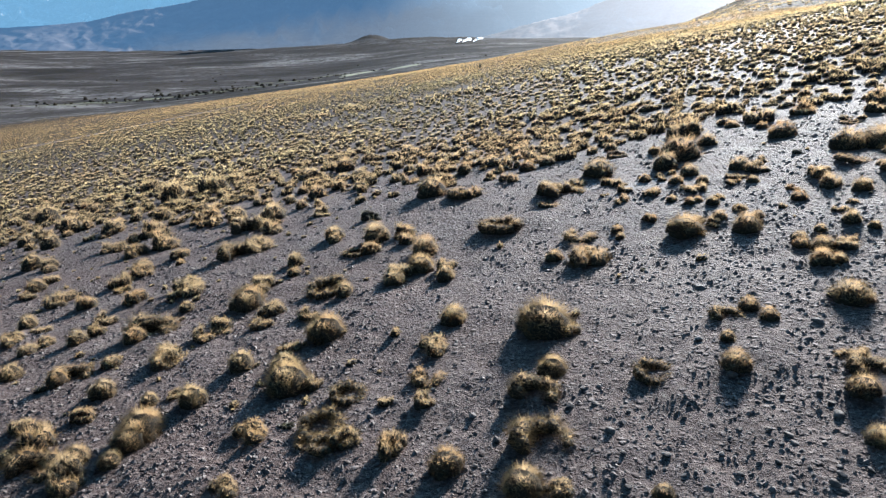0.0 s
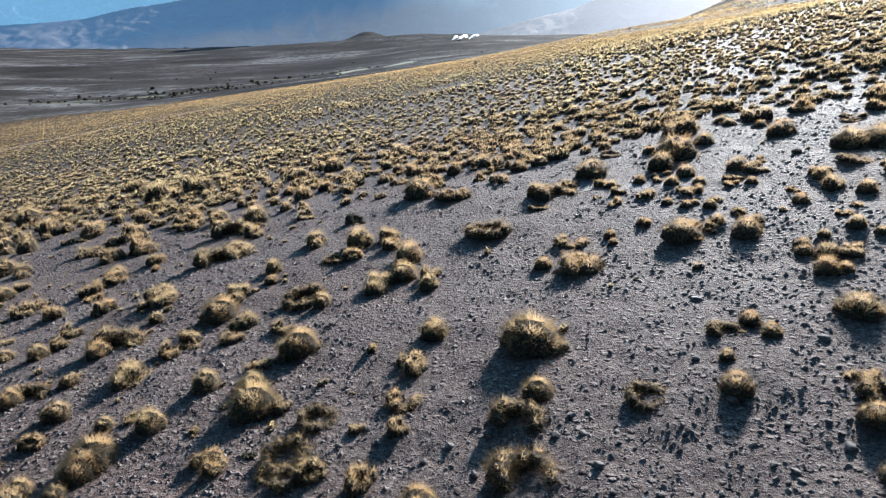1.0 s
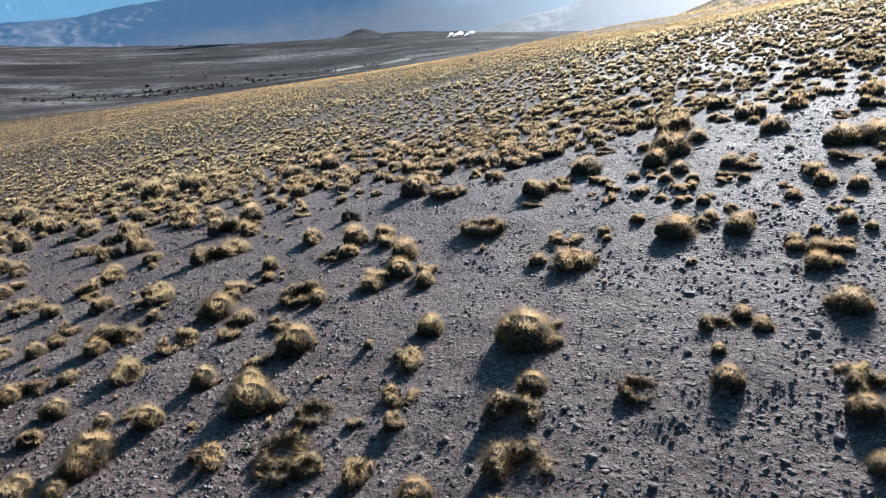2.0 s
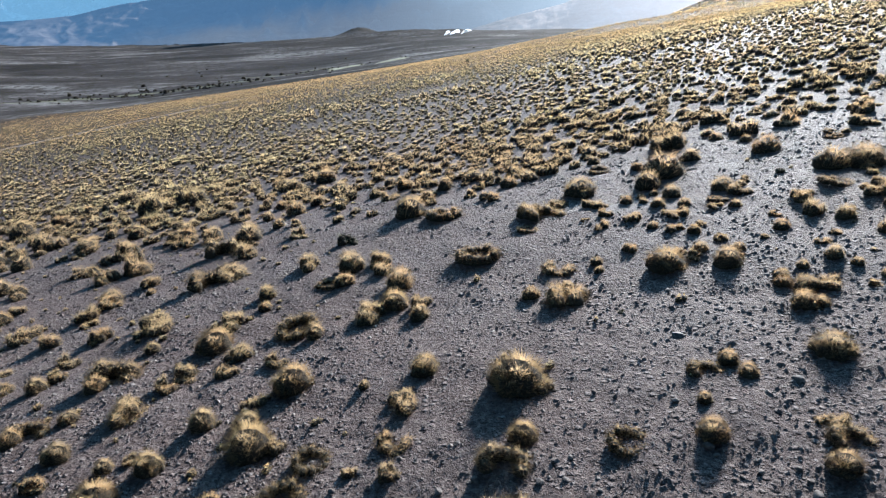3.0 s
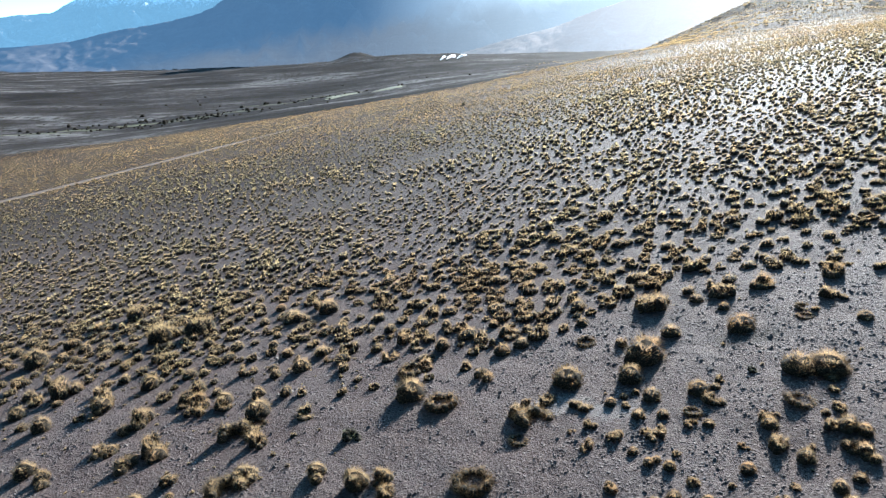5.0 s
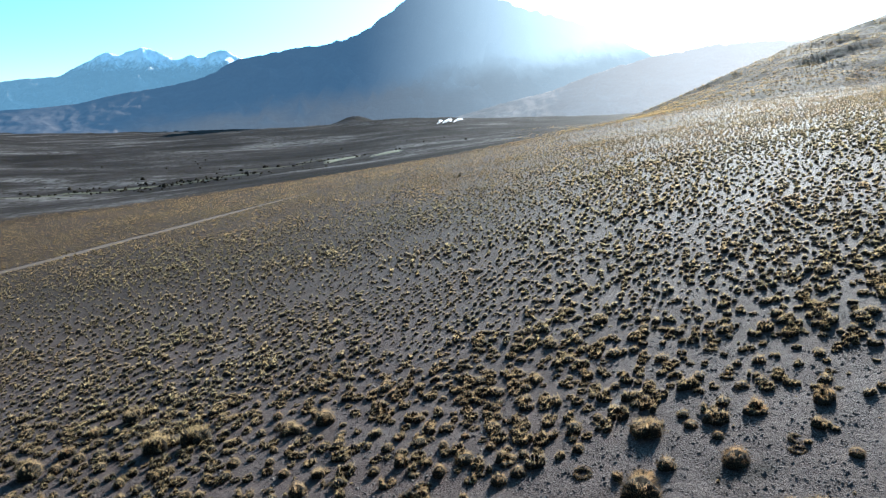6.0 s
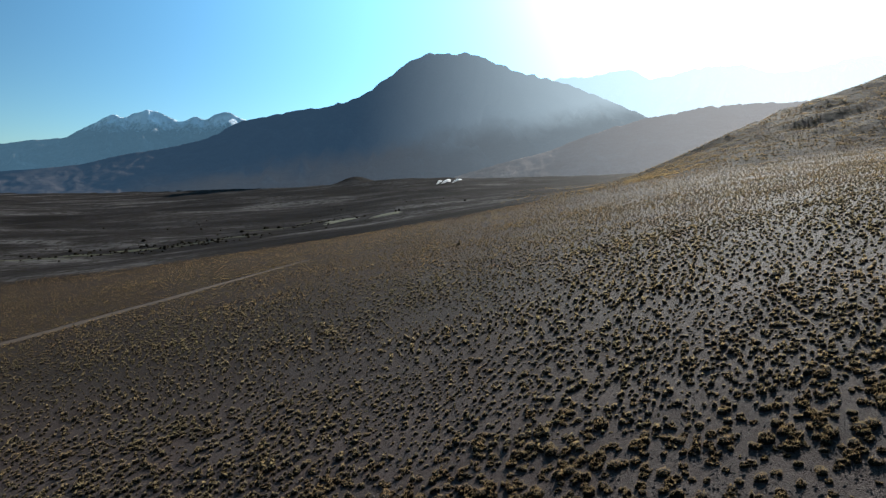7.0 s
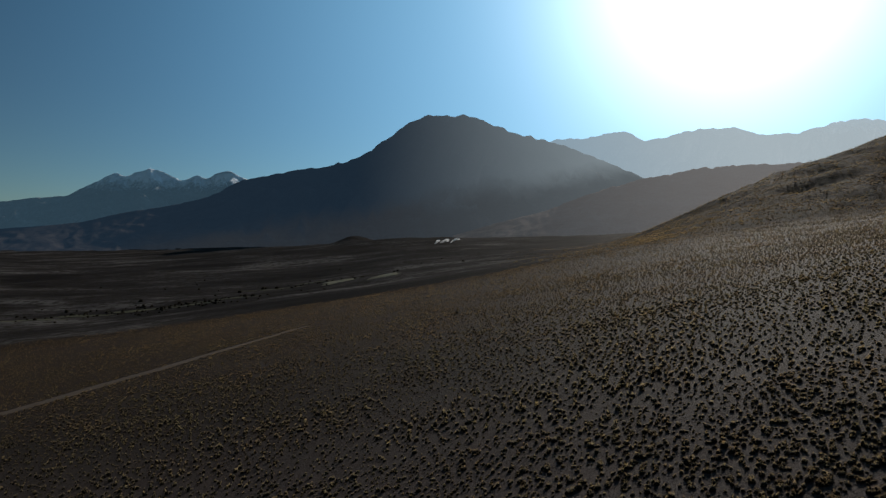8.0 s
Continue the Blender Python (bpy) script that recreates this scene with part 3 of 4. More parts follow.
tussock("dome", -2.70, 17.73, 0.69, 0.46)
tussock("dome", -5.70, 17.99, 1.19, 0.71)
tussock("clump", -4.78, 17.14, 0.82, 0.47)
tussock("clump", -4.75, 16.14, 0.72, 0.34)
tussock("dome", -2.80, 14.91, 1.14, 0.66)
tussock("clump", -3.50, 16.26, 0.72, 0.34)
tussock("clump", -3.60, 14.27, 0.64, 0.38)
tussock("dome", -0.96, 14.26, 0.35, 0.23)
tussock("clump", 0.04, 13.33, 0.87, 0.52)
tussock("dome", 0.48, 14.65, 0.87, 0.51)
tussock("ring", 2.32, 22.11, 1.75, 0.43)
tussock("clump", 4.69, 19.90, 1.16, 0.53)
tussock("dome", 5.95, 20.03, 0.46, 0.26)
tussock("clump", 4.55, 17.57, 1.37, 0.65)
tussock("clump", 4.78, 18.63, 0.57, 0.30)
tussock("dome", 3.59, 18.18, 0.67, 0.37)
tussock("shrub", 5.67, 16.14, 0.33, 0.12)
tussock("dome", 2.58, 13.23, 1.59, 0.78)
tussock("clump", 3.02, 13.01, 0.64, 0.31)
tussock("dome", 2.41, 11.25, 0.69, 0.35)
tussock("ring", 4.21, 10.66, 0.82, 0.20)
tussock("dome", 7.66, 18.76, 1.44, 0.64)
tussock("clump", 8.34, 19.54, 0.49, 0.27)
tussock("dome", 9.02, 19.62, 0.71, 0.37)
tussock("dome", 9.33, 18.33, 1.04, 0.58)
tussock("dome", 10.03, 19.26, 0.53, 0.26)
tussock("dome", 10.18, 16.97, 0.50, 0.30)
tussock("dome", 10.86, 17.21, 0.47, 0.24)
tussock("dome", 11.82, 17.45, 0.67, 0.41)
tussock("dome", 9.80, 15.14, 0.78, 0.48)
tussock("dome", 10.19, 15.08, 0.52, 0.29)
tussock("clump", 10.91, 16.03, 0.82, 0.47)
tussock("dome", 9.18, 12.91, 1.04, 0.53)
tussock("crescent", 6.40, 12.63, 0.76, 0.23)
tussock("dome", 7.02, 12.98, 0.55, 0.33)
tussock("dome", 7.18, 12.39, 0.48, 0.30)
tussock("dome", 5.72, 10.56, 0.67, 0.39)
tussock("dome", 6.00, 11.62, 0.39, 0.21)
tussock("crescent", 7.84, 10.03, 0.75, 0.29)
tussock("clump", 7.82, 10.56, 0.58, 0.33)
tussock("dome", -11.22, 14.95, 0.83, 0.47)
tussock("dome", -9.31, 13.91, 0.65, 0.46)
tussock("crescent", -9.01, 14.14, 0.88, 0.33)
tussock("dome", -7.68, 12.99, 0.70, 0.44)
tussock("dome", -8.32, 14.68, 0.56, 0.33)
tussock("clump", -6.65, 14.41, 1.01, 0.52)
tussock("dome", -5.23, 12.08, 0.69, 0.51)
tussock("clump", -5.79, 12.48, 0.45, 0.30)
tussock("dome", -6.26, 12.28, 0.47, 0.33)
tussock("clump", -7.57, 11.91, 0.59, 0.32)
tussock("clump", -8.87, 11.79, 0.56, 0.34)
tussock("clump", -8.25, 11.26, 1.04, 0.60)
tussock("dome", -8.41, 10.61, 0.52, 0.32)
tussock("dome", -5.94, 11.17, 1.09, 0.60)
tussock("dome", -6.05, 10.78, 0.79, 0.52)
tussock("dome", -6.12, 10.12, 0.50, 0.33)
tussock("dome", -6.92, 10.42, 0.59, 0.43)
tussock("clump", -6.64, 9.63, 0.90, 0.60)
tussock("crescent", -7.63, 10.15, 1.01, 0.44)
tussock("clump", -3.52, 8.99, 0.61, 0.34)
tussock("dome", -4.58, 13.53, 0.72, 0.47)
tussock("dome", -3.53, 13.38, 0.72, 0.43)
tussock("dome", -3.15, 12.43, 1.16, 0.71)
tussock("clump", -2.63, 12.43, 0.52, 0.30)
tussock("ring", -1.76, 11.69, 0.88, 0.26)
tussock("clump", -0.92, 11.10, 0.36, 0.20)
tussock("dome", -4.24, 11.82, 0.26, 0.17)
tussock("shrub", -2.85, 10.81, 0.33, 0.13)
tussock("clump", -3.49, 10.59, 0.77, 0.44)
tussock("ring", -2.14, 10.60, 1.06, 0.25)
tussock("ring", -1.97, 9.94, 0.72, 0.18)
tussock("clump", -1.57, 9.95, 0.63, 0.32)
tussock("ring", -2.33, 10.09, 0.50, 0.15)
tussock("clump", -0.70, 9.49, 0.70, 0.44)
tussock("clump", -0.09, 11.80, 0.88, 0.46)
tussock("clump", -0.14, 10.76, 0.46, 0.30)
tussock("dome", 0.27, 8.75, 0.69, 0.39)
tussock("ring", 1.72, 10.80, 0.49, 0.10)
tussock("crescent", 1.95, 10.49, 0.97, 0.35)
tussock("crescent", 1.91, 9.09, 1.12, 0.38)
tussock("dome", 1.49, 8.01, 0.81, 0.41)
tussock("clump", 1.96, 7.87, 0.49, 0.23)
tussock("dome", 3.40, 7.47, 0.37, 0.18)
tussock("dome", 7.34, 9.39, 0.71, 0.33)
tussock("dome", 6.86, 8.14, 0.53, 0.33)
tussock("clump", -27.80, 42.11, 1.36, 0.71)
tussock("clump", -27.70, 40.73, 1.08, 0.60)
tussock("dome", -25.54, 39.45, 1.04, 0.66)
tussock("clump", -24.55, 38.40, 1.24, 0.72)
tussock("dome", -23.07, 34.63, 0.83, 0.47)
tussock("dome", -24.31, 40.38, 1.16, 0.67)
tussock("clump", -22.80, 38.90, 2.00, 1.24)
tussock("dome", -22.41, 37.26, 0.69, 0.38)
tussock("dome", -32.44, 49.14, 1.27, 0.77)
tussock("clump", -31.02, 46.21, 1.08, 0.69)
tussock("dome", -29.04, 46.17, 2.15, 1.41)
tussock("clump", -25.14, 41.69, 1.34, 0.77)
tussock("dome", -18.58, 35.32, 1.38, 0.90)
tussock("clump", -18.62, 34.44, 0.91, 0.52)
tussock("clump", -15.11, 32.44, 1.34, 0.79)
tussock("dome", -15.38, 29.67, 0.87, 0.57)
tussock("clump", -15.74, 29.48, 1.06, 0.56)
tussock("dome", -16.23, 38.04, 0.59, 0.38)
tussock("clump", -19.17, 39.28, 1.02, 0.69)
tussock("dome", -20.22, 41.73, 0.97, 0.69)
tussock("clump", -20.27, 39.41, 1.04, 0.56)
tussock("clump", -26.82, 52.26, 1.65, 0.85)
tussock("clump", -24.75, 54.14, 2.32, 1.41)
tussock("clump", -19.41, 47.00, 3.11, 1.97)
tussock("clump", -17.08, 47.23, 2.71, 1.67)
tussock("clump", -17.73, 41.89, 1.57, 0.84)
tussock("clump", -17.08, 42.23, 1.22, 0.62)
tussock("dome", -13.42, 37.90, 0.78, 0.53)
tussock("dome", -14.36, 38.02, 1.09, 0.61)
tussock("dome", -12.91, 35.41, 1.20, 0.84)
tussock("dome", -11.61, 34.83, 0.73, 0.39)
tussock("clump", -13.11, 33.89, 1.00, 0.52)
tussock("clump", -12.12, 32.55, 1.25, 0.77)
tussock("clump", -10.54, 32.63, 1.15, 0.75)
tussock("clump", -15.28, 38.79, 0.68, 0.43)
tussock("dome", -14.92, 43.43, 1.00, 0.69)
tussock("clump", -20.03, 42.77, 1.24, 0.77)
tussock("dome", -22.24, 39.24, 1.02, 0.69)
tussock("clump", -19.89, 37.91, 1.45, 0.72)
tussock("dome", -26.01, 47.43, 1.23, 0.80)
tussock("clump", -27.95, 48.97, 1.70, 0.93)
tussock("dome", -27.11, 46.21, 1.20, 0.71)
tussock("clump", -10.30, 36.87, 1.18, 0.72)
tussock("dome", -8.40, 35.75, 0.83, 0.52)
tussock("dome", -8.82, 33.40, 0.96, 0.60)
tussock("dome", -7.14, 32.84, 0.93, 0.53)
tussock("clump", -6.17, 32.33, 0.67, 0.44)
tussock("ring", -8.05, 29.85, 1.34, 0.33)
tussock("clump", -5.58, 29.97, 1.23, 0.67)
tussock("clump", -3.91, 31.65, 0.65, 0.39)
tussock("clump", -4.22, 34.77, 0.91, 0.52)
tussock("clump", -5.86, 38.02, 1.42, 0.85)
tussock("clump", -5.29, 36.53, 0.74, 0.38)
tussock("dome", -6.89, 36.03, 1.31, 0.90)
tussock("clump", -6.86, 39.72, 1.02, 0.61)
tussock("dome", -8.31, 38.75, 0.91, 0.61)
tussock("dome", -9.85, 42.67, 0.77, 0.46)
tussock("dome", -9.66, 40.70, 0.83, 0.53)
tussock("dome", -9.35, 45.50, 1.74, 0.98)
tussock("clump", -8.45, 45.16, 1.29, 0.84)
tussock("dome", -5.18, 42.31, 0.86, 0.57)
tussock("dome", -6.71, 45.97, 1.75, 1.16)
tussock("clump", -7.61, 47.66, 1.36, 0.75)
tussock("dome", -10.85, 48.55, 1.11, 0.61)
tussock("clump", -12.89, 47.03, 0.95, 0.52)
tussock("dome", -11.54, 45.91, 0.93, 0.57)
tussock("dome", -12.32, 41.43, 1.06, 0.71)
tussock("dome", -0.24, 29.78, 1.95, 1.00)
tussock("ring", 1.25, 28.48, 1.83, 0.54)
tussock("ring", -0.17, 32.87, 1.79, 0.46)
tussock("clump", 0.50, 32.94, 0.95, 0.56)
tussock("clump", -1.51, 35.09, 1.13, 0.70)
tussock("clump", -0.07, 35.87, 1.24, 0.71)
tussock("clump", -0.77, 37.15, 1.06, 0.70)
tussock("dome", 1.46, 35.17, 1.02, 0.71)
tussock("clump", 0.75, 36.78, 0.92, 0.54)
tussock("dome", -1.75, 39.49, 1.01, 0.61)
tussock("clump", -2.85, 42.07, 1.19, 0.72)
tussock("clump", -1.10, 41.09, 1.05, 0.67)
tussock("dome", 1.81, 38.44, 0.86, 0.51)
tussock("dome", -2.45, 36.88, 0.86, 0.51)
tussock("clump", 2.65, 32.05, 0.81, 0.53)
tussock("clump", 3.50, 30.62, 1.32, 0.63)
tussock("clump", 3.16, 33.91, 0.85, 0.49)
tussock("dome", 4.70, 33.29, 1.12, 0.68)
tussock("dome", 5.83, 33.76, 1.14, 0.57)
tussock("clump", 5.42, 35.39, 1.50, 0.72)
tussock("dome", 4.66, 37.35, 0.83, 0.47)
tussock("clump", 3.26, 39.44, 0.68, 0.34)
tussock("dome", 6.43, 35.74, 0.80, 0.45)
tussock("clump", 7.32, 35.83, 0.72, 0.34)
tussock("clump", 8.31, 34.68, 0.77, 0.46)
tussock("dome", 9.51, 35.17, 0.86, 0.48)
tussock("ring", 9.09, 32.50, 1.24, 0.26)
tussock("dome", 7.29, 28.65, 1.69, 0.80)
tussock("clump", 6.09, 27.28, 0.97, 0.46)
tussock("clump", 4.65, 26.35, 1.02, 0.60)
tussock("crescent", 5.25, 25.79, 1.72, 0.54)
tussock("clump", 5.15, 27.26, 0.56, 0.27)
tussock("ring", 4.39, 24.47, 0.91, 0.22)
tussock("clump", 7.14, 26.57, 0.82, 0.40)
tussock("clump", 7.54, 26.14, 0.81, 0.44)
tussock("clump", 6.57, 24.48, 0.38, 0.18)
tussock("clump", 7.41, 24.61, 0.57, 0.34)
tussock("clump", 6.89, 23.24, 0.78, 0.40)
tussock("dome", 8.64, 26.17, 0.66, 0.37)
tussock("dome", 8.28, 23.69, 0.49, 0.30)
tussock("clump", 8.03, 23.56, 0.62, 0.33)
tussock("dome", 9.34, 26.54, 0.43, 0.24)
tussock("clump", 9.88, 26.69, 0.48, 0.23)
tussock("clump", 9.22, 25.73, 0.47, 0.24)
tussock("dome", 9.39, 24.73, 0.63, 0.40)
tussock("dome", 10.42, 26.11, 0.95, 0.52)
tussock("dome", 10.03, 27.99, 1.33, 0.80)
tussock("dome", 11.28, 29.90, 2.36, 1.22)
tussock("clump", 10.69, 31.61, 0.80, 0.44)
tussock("clump", 12.05, 31.42, 1.02, 0.50)
tussock("dome", 8.48, 22.52, 0.52, 0.26)
tussock("clump", 9.37, 23.62, 0.49, 0.27)
tussock("clump", 9.57, 23.23, 0.78, 0.44)
tussock("dome", 8.81, 21.62, 0.52, 0.26)
tussock("dome", 9.15, 21.70, 0.40, 0.24)
tussock("dome", 13.35, 31.87, 1.14, 0.64)
tussock("dome", 12.44, 26.07, 1.06, 0.55)
tussock("clump", 12.73, 25.06, 0.90, 0.46)
tussock("dome", 13.20, 26.16, 0.54, 0.30)
tussock("clump", 13.68, 26.72, 0.60, 0.34)
tussock("ring", 11.60, 24.53, 0.91, 0.19)
tussock("clump", 11.19, 23.78, 0.62, 0.29)
tussock("dome", 11.77, 23.49, 0.55, 0.29)
tussock("dome", 10.39, 24.64, 0.56, 0.34)
tussock("clump", 9.89, 23.56, 0.67, 0.33)
tussock("dome", 9.44, 21.21, 0.54, 0.30)
tussock("clump", 9.96, 21.95, 0.40, 0.23)
tussock("clump", 12.41, 21.75, 0.45, 0.24)
tussock("dome", 11.91, 20.44, 0.67, 0.37)
tussock("dome", 16.71, 31.29, 1.81, 0.84)
tussock("shrub", 15.20, 27.03, 0.60, 0.24)
tussock("clump", 13.99, 23.38, 0.60, 0.30)
tussock("dome", 13.84, 22.76, 0.78, 0.47)
tussock("dome", 14.36, 23.27, 0.32, 0.18)
tussock("clump", 13.51, 21.50, 0.95, 0.55)
tussock("dome", 14.03, 20.61, 0.82, 0.47)
tussock("clump", 14.47, 21.10, 0.44, 0.23)
tussock("dome", 16.83, 26.28, 1.72, 0.97)
tussock("dome", 17.97, 25.92, 1.77, 0.93)
tussock("dome", 17.56, 25.13, 0.57, 0.35)
tussock("ring", 15.60, 23.89, 1.27, 0.29)
tussock("clump", 17.19, 24.31, 0.62, 0.35)
tussock("dome", 16.02, 22.91, 0.43, 0.24)
tussock("clump", 16.61, 23.02, 0.65, 0.34)
tussock("clump", 15.65, 21.91, 0.68, 0.35)
tussock("dome", 16.16, 21.77, 1.01, 0.57)
tussock("dome", 16.54, 21.41, 0.75, 0.42)
tussock("clump", 15.72, 20.60, 0.96, 0.48)
tussock("clump", 15.85, 20.03, 0.63, 0.37)
tussock("clump", 13.70, 35.92, 2.50, 1.16)
tussock("clump", 17.79, 36.94, 1.10, 0.57)
tussock("dome", 16.06, 35.46, 0.94, 0.50)
tussock("dome", 16.90, 33.81, 0.75, 0.39)
tussock("clump", 19.94, 35.71, 1.58, 0.92)
tussock("ring", 20.34, 32.22, 1.00, 0.21)
tussock("ring", 19.85, 31.22, 0.91, 0.22)
tussock("clump", 20.64, 31.72, 0.55, 0.26)
tussock("clump", 9.70, 18.56, 0.45, 0.24)
tussock("clump", 8.65, 19.13, 0.60, 0.33)
tussock("clump", 9.90, 20.22, 0.54, 0.27)
tussock("clump", 11.03, 19.74, 0.31, 0.17)
tussock("clump", 12.28, 18.76, 0.55, 0.29)
tussock("clump", 12.90, 19.25, 0.41, 0.21)
tussock("dome", 10.02, 16.59, 0.56, 0.29)
tussock("dome", 10.36, 16.14, 0.78, 0.41)
tussock("dome", 12.08, 16.85, 0.41, 0.22)
tussock("clump", 12.39, 16.00, 0.56, 0.30)
tussock("dome", 14.17, 18.84, 0.67, 0.40)
tussock("dome", 14.07, 18.05, 0.65, 0.35)
tussock("clump", 7.13, 20.68, 0.60, 0.30)
tussock("dome", 5.84, 19.33, 0.37, 0.23)
tussock("clump", 11.81, 15.54, 0.43, 0.21)
tussock("dome", 15.05, 19.21, 0.54, 0.31)
tussock("clump", 13.93, 17.05, 0.55, 0.27)
tussock("dome", -17.69, 27.55, 0.74, 0.43)
tussock("clump", -11.77, 24.05, 1.02, 0.55)
tussock("clump", -8.43, 20.01, 1.24, 0.69)
tussock("dome", -13.89, 27.58, 0.81, 0.47)
tussock("dome", -12.51, 28.40, 1.20, 0.70)
tussock("dome", -10.50, 24.78, 0.47, 0.29)
tussock("dome", -4.01, 24.02, 0.65, 0.43)
tussock("dome", -4.91, 20.79, 0.56, 0.32)
tussock("dome", -5.66, 19.40, 0.65, 0.39)
tussock("clump", -1.03, 22.41, 0.87, 0.46)
tussock("dome", -0.45, 19.17, 0.96, 0.60)
tussock("dome", 0.32, 18.14, 0.70, 0.52)
tussock("dome", -1.22, 18.28, 0.87, 0.51)
tussock("clump", -15.62, 22.77, 0.70, 0.37)
tussock("clump", -11.64, 22.06, 0.68, 0.38)
tussock("dome", 22.03, 29.95, 0.87, 0.42)
tussock("clump", 23.84, 35.70, 1.58, 0.78)
tussock("clump", 22.13, 33.07, 1.14, 0.60)
tussock("clump", 22.63, 32.68, 0.65, 0.31)
tussock("dome", 11.48, 38.47, 0.76, 0.40)


# ---------------------------------------------------------------- the tussocks of the slope beyond
def spread(name, label, spots, wide, high, kit, mats, seed):
    """Countless tussocks joined into one mesh a material."""
    rng = np.random.default_rng(seed)
    pick, turn = rng.integers(0, len(kit), len(spots)), rng.uniform(0, 2 * math.pi, len(spots))
    ground_z = land(spots[:, 0], spots[:, 1])
    for layer, mat in enumerate(mats):
        verts, faces, n = [], [], 0
        for k in range(len(kit)):
            v, f = kit[k][layer]
            sel = np.flatnonzero(pick == k)
            if not len(sel):
                continue
            c, s = np.cos(turn[sel])[:, None], np.sin(turn[sel])[:, None]
            w, h = wide[sel][:, None], high[sel][:, None]
            X = (v[:, 0] * c - v[:, 1] * s) * w + spots[sel, 0][:, None]
            Y = (v[:, 0] * s + v[:, 1] * c) * w + spots[sel, 1][:, None]
            Z = v[:, 2] * h + ground_z[sel][:, None] + 0.15 * (X - spots[sel, 0][:, None])
            verts.append(np.stack([X, Y, Z], -1).reshape(-1, 3))
            faces.append((np.arange(len(sel))[:, None, None] * len(v) + f[None]).reshape(-1, 3) + n)
            n += len(sel) * len(v)
        me = mesh_from(name, np.concatenate(verts), np.concatenate(faces), mat)
        if layer == 0:
            ob = tagged(new(name, me), label, "grass", kind="stuff")
        else:
            tagged(part("foliage", me, ob), kind="stuff")
    return ob


def small_kit(seed, tufts, blades, width, around, levels, count=6):
    out = []
    for i in range(count):
        rng = np.random.default_rng(seed + i)
        spots = [(rng.normal(0, 0.2), rng.normal(0, 0.13), rng.uniform(0.2, 0.3), rng.uniform(0.6, 1.0)) for _ in range(tufts)]
        core = gather([tuft_core(rng, x, y, r * 0.9, h * 0.68, around, levels) for x, y, r, h in spots])
        grass = gather([tuft_blades(rng, x, y, r, h, blades, width) for x, y, r, h in spots])
        out.append((core, grass))
    return out


def scatter(low, high, gap, seed, keep):
    """Jittered spots over the slope between two depths."""
    rng = np.random.default_rng(seed)
    xs, ys = np.meshgrid(np.arange(-high * 0.86, high * 0.86, gap), np.arange(low, high, gap))
    x = (xs + rng.uniform(-0.48, 0.48, xs.shape) * gap).ravel()
    y = (ys + rng.uniform(-0.48, 0.48, ys.shape) * gap).ravel()
    ok = (np.abs(x - 0.035 * y) < y * 0.75 + 4) & (y > low) & (y < high)
    bare = fbm(x * 0.09, y * 0.06, seed + 3, 4)
    ok &= rng.uniform(0, 1, len(x)) < np.clip(keep(x, y) * (1.0 + 0.3 * bare), 0, 1)
    return np.stack([x[ok], y[ok]], -1)


TRACK_LINE = np.array(((-137.9, 179.1), (-121.8, 191.7), (-112.9, 202.7), (-100.4, 221.2), (-92.0, 228.9), (-83.4, 243.2), (-70.7, 262.2), (-58.9, 280.4), (-50.4, 293.9)))


def off_track(x, y):
    end = smooth(TRACK_LINE[-1, 0] - 40, TRACK_LINE[-1, 0] + 25, x)
    return np.abs(y - np.interp(x, TRACK_LINE[:, 0], TRACK_LINE[:, 1])) > 5.6 * (1 - end)


def grow(name, low, high, gap, seed, keep, size, kit, label, tall=1.0, mat=None):
    spots = scatter(low, high, gap, seed, keep)
    rng = np.random.default_rng(seed + 50)
    wide = size * np.clip(rng.lognormal(0, 0.33, len(spots)), 0.45, 1.7) * (1 + 0.25 * fbm(spots[:, 0] * 0.05, spots[:, 1] * 0.05, seed + 9)) * (1 + 0.12 * smooth(0.0, 0.3, spots[:, 0] / spots[:, 1]))
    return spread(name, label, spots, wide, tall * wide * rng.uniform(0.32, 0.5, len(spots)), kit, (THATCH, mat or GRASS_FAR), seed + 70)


def hollow_kit(seed):
    out = []
    for i, kind in enumerate(("ring", "clump", "clump", "dome", "clump", "ring", "dome", "crescent")):
        rng = np.random.default_rng(seed + i)
        tufts = layout(kind, rng)
        weight = sum(r * h for _, _, r, h in tufts)
        out.append((gather([tuft_core(rng, x, y, r * 0.9, h * 0.75, 6, 2) for x, y, r, h in tufts]),
                    gather([tuft_blades(rng, x, y, r, h, int(260 * r * h / weight), 0.011) for x, y, r, h in tufts])))
    return out


def stand(x, y):
    """How densely the hollow tussocks grow: a thick patch beyond the bare ground, then all over the slope."""
    patch = np.exp(-(((x - 3.5 - 0.25 * (y - 38)) / 7.5) ** 2 + ((y - 39) / 6.5) ** 2) ** 2)
    return np.clip(0.95 * patch + 0.75 * smooth(34, 46, y) * (x / y < 0.3) + 0.72 * smooth(33, 43, y), 0, 1) * (1 - smooth(48, 62, y))


def grow_stand():
    spots = scatter(29, 62, 1.12, 21, stand)
    taken = np.array(STANDING)
    away = np.hypot(spots[:, None, 0] - taken[None, :, 0], spots[:, None, 1] - taken[None, :, 1]) - 0.5 * taken[None, :, 2]
    spots = spots[away.min(axis=1) > 0.5]
    rng = np.random.default_rng(22)
    wide = 0.88 * np.clip(rng.lognormal(0, 0.28, len(spots)), 0.5, 1.6)
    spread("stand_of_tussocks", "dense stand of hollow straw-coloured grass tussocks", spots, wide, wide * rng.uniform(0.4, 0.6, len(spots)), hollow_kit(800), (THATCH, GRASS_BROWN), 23)


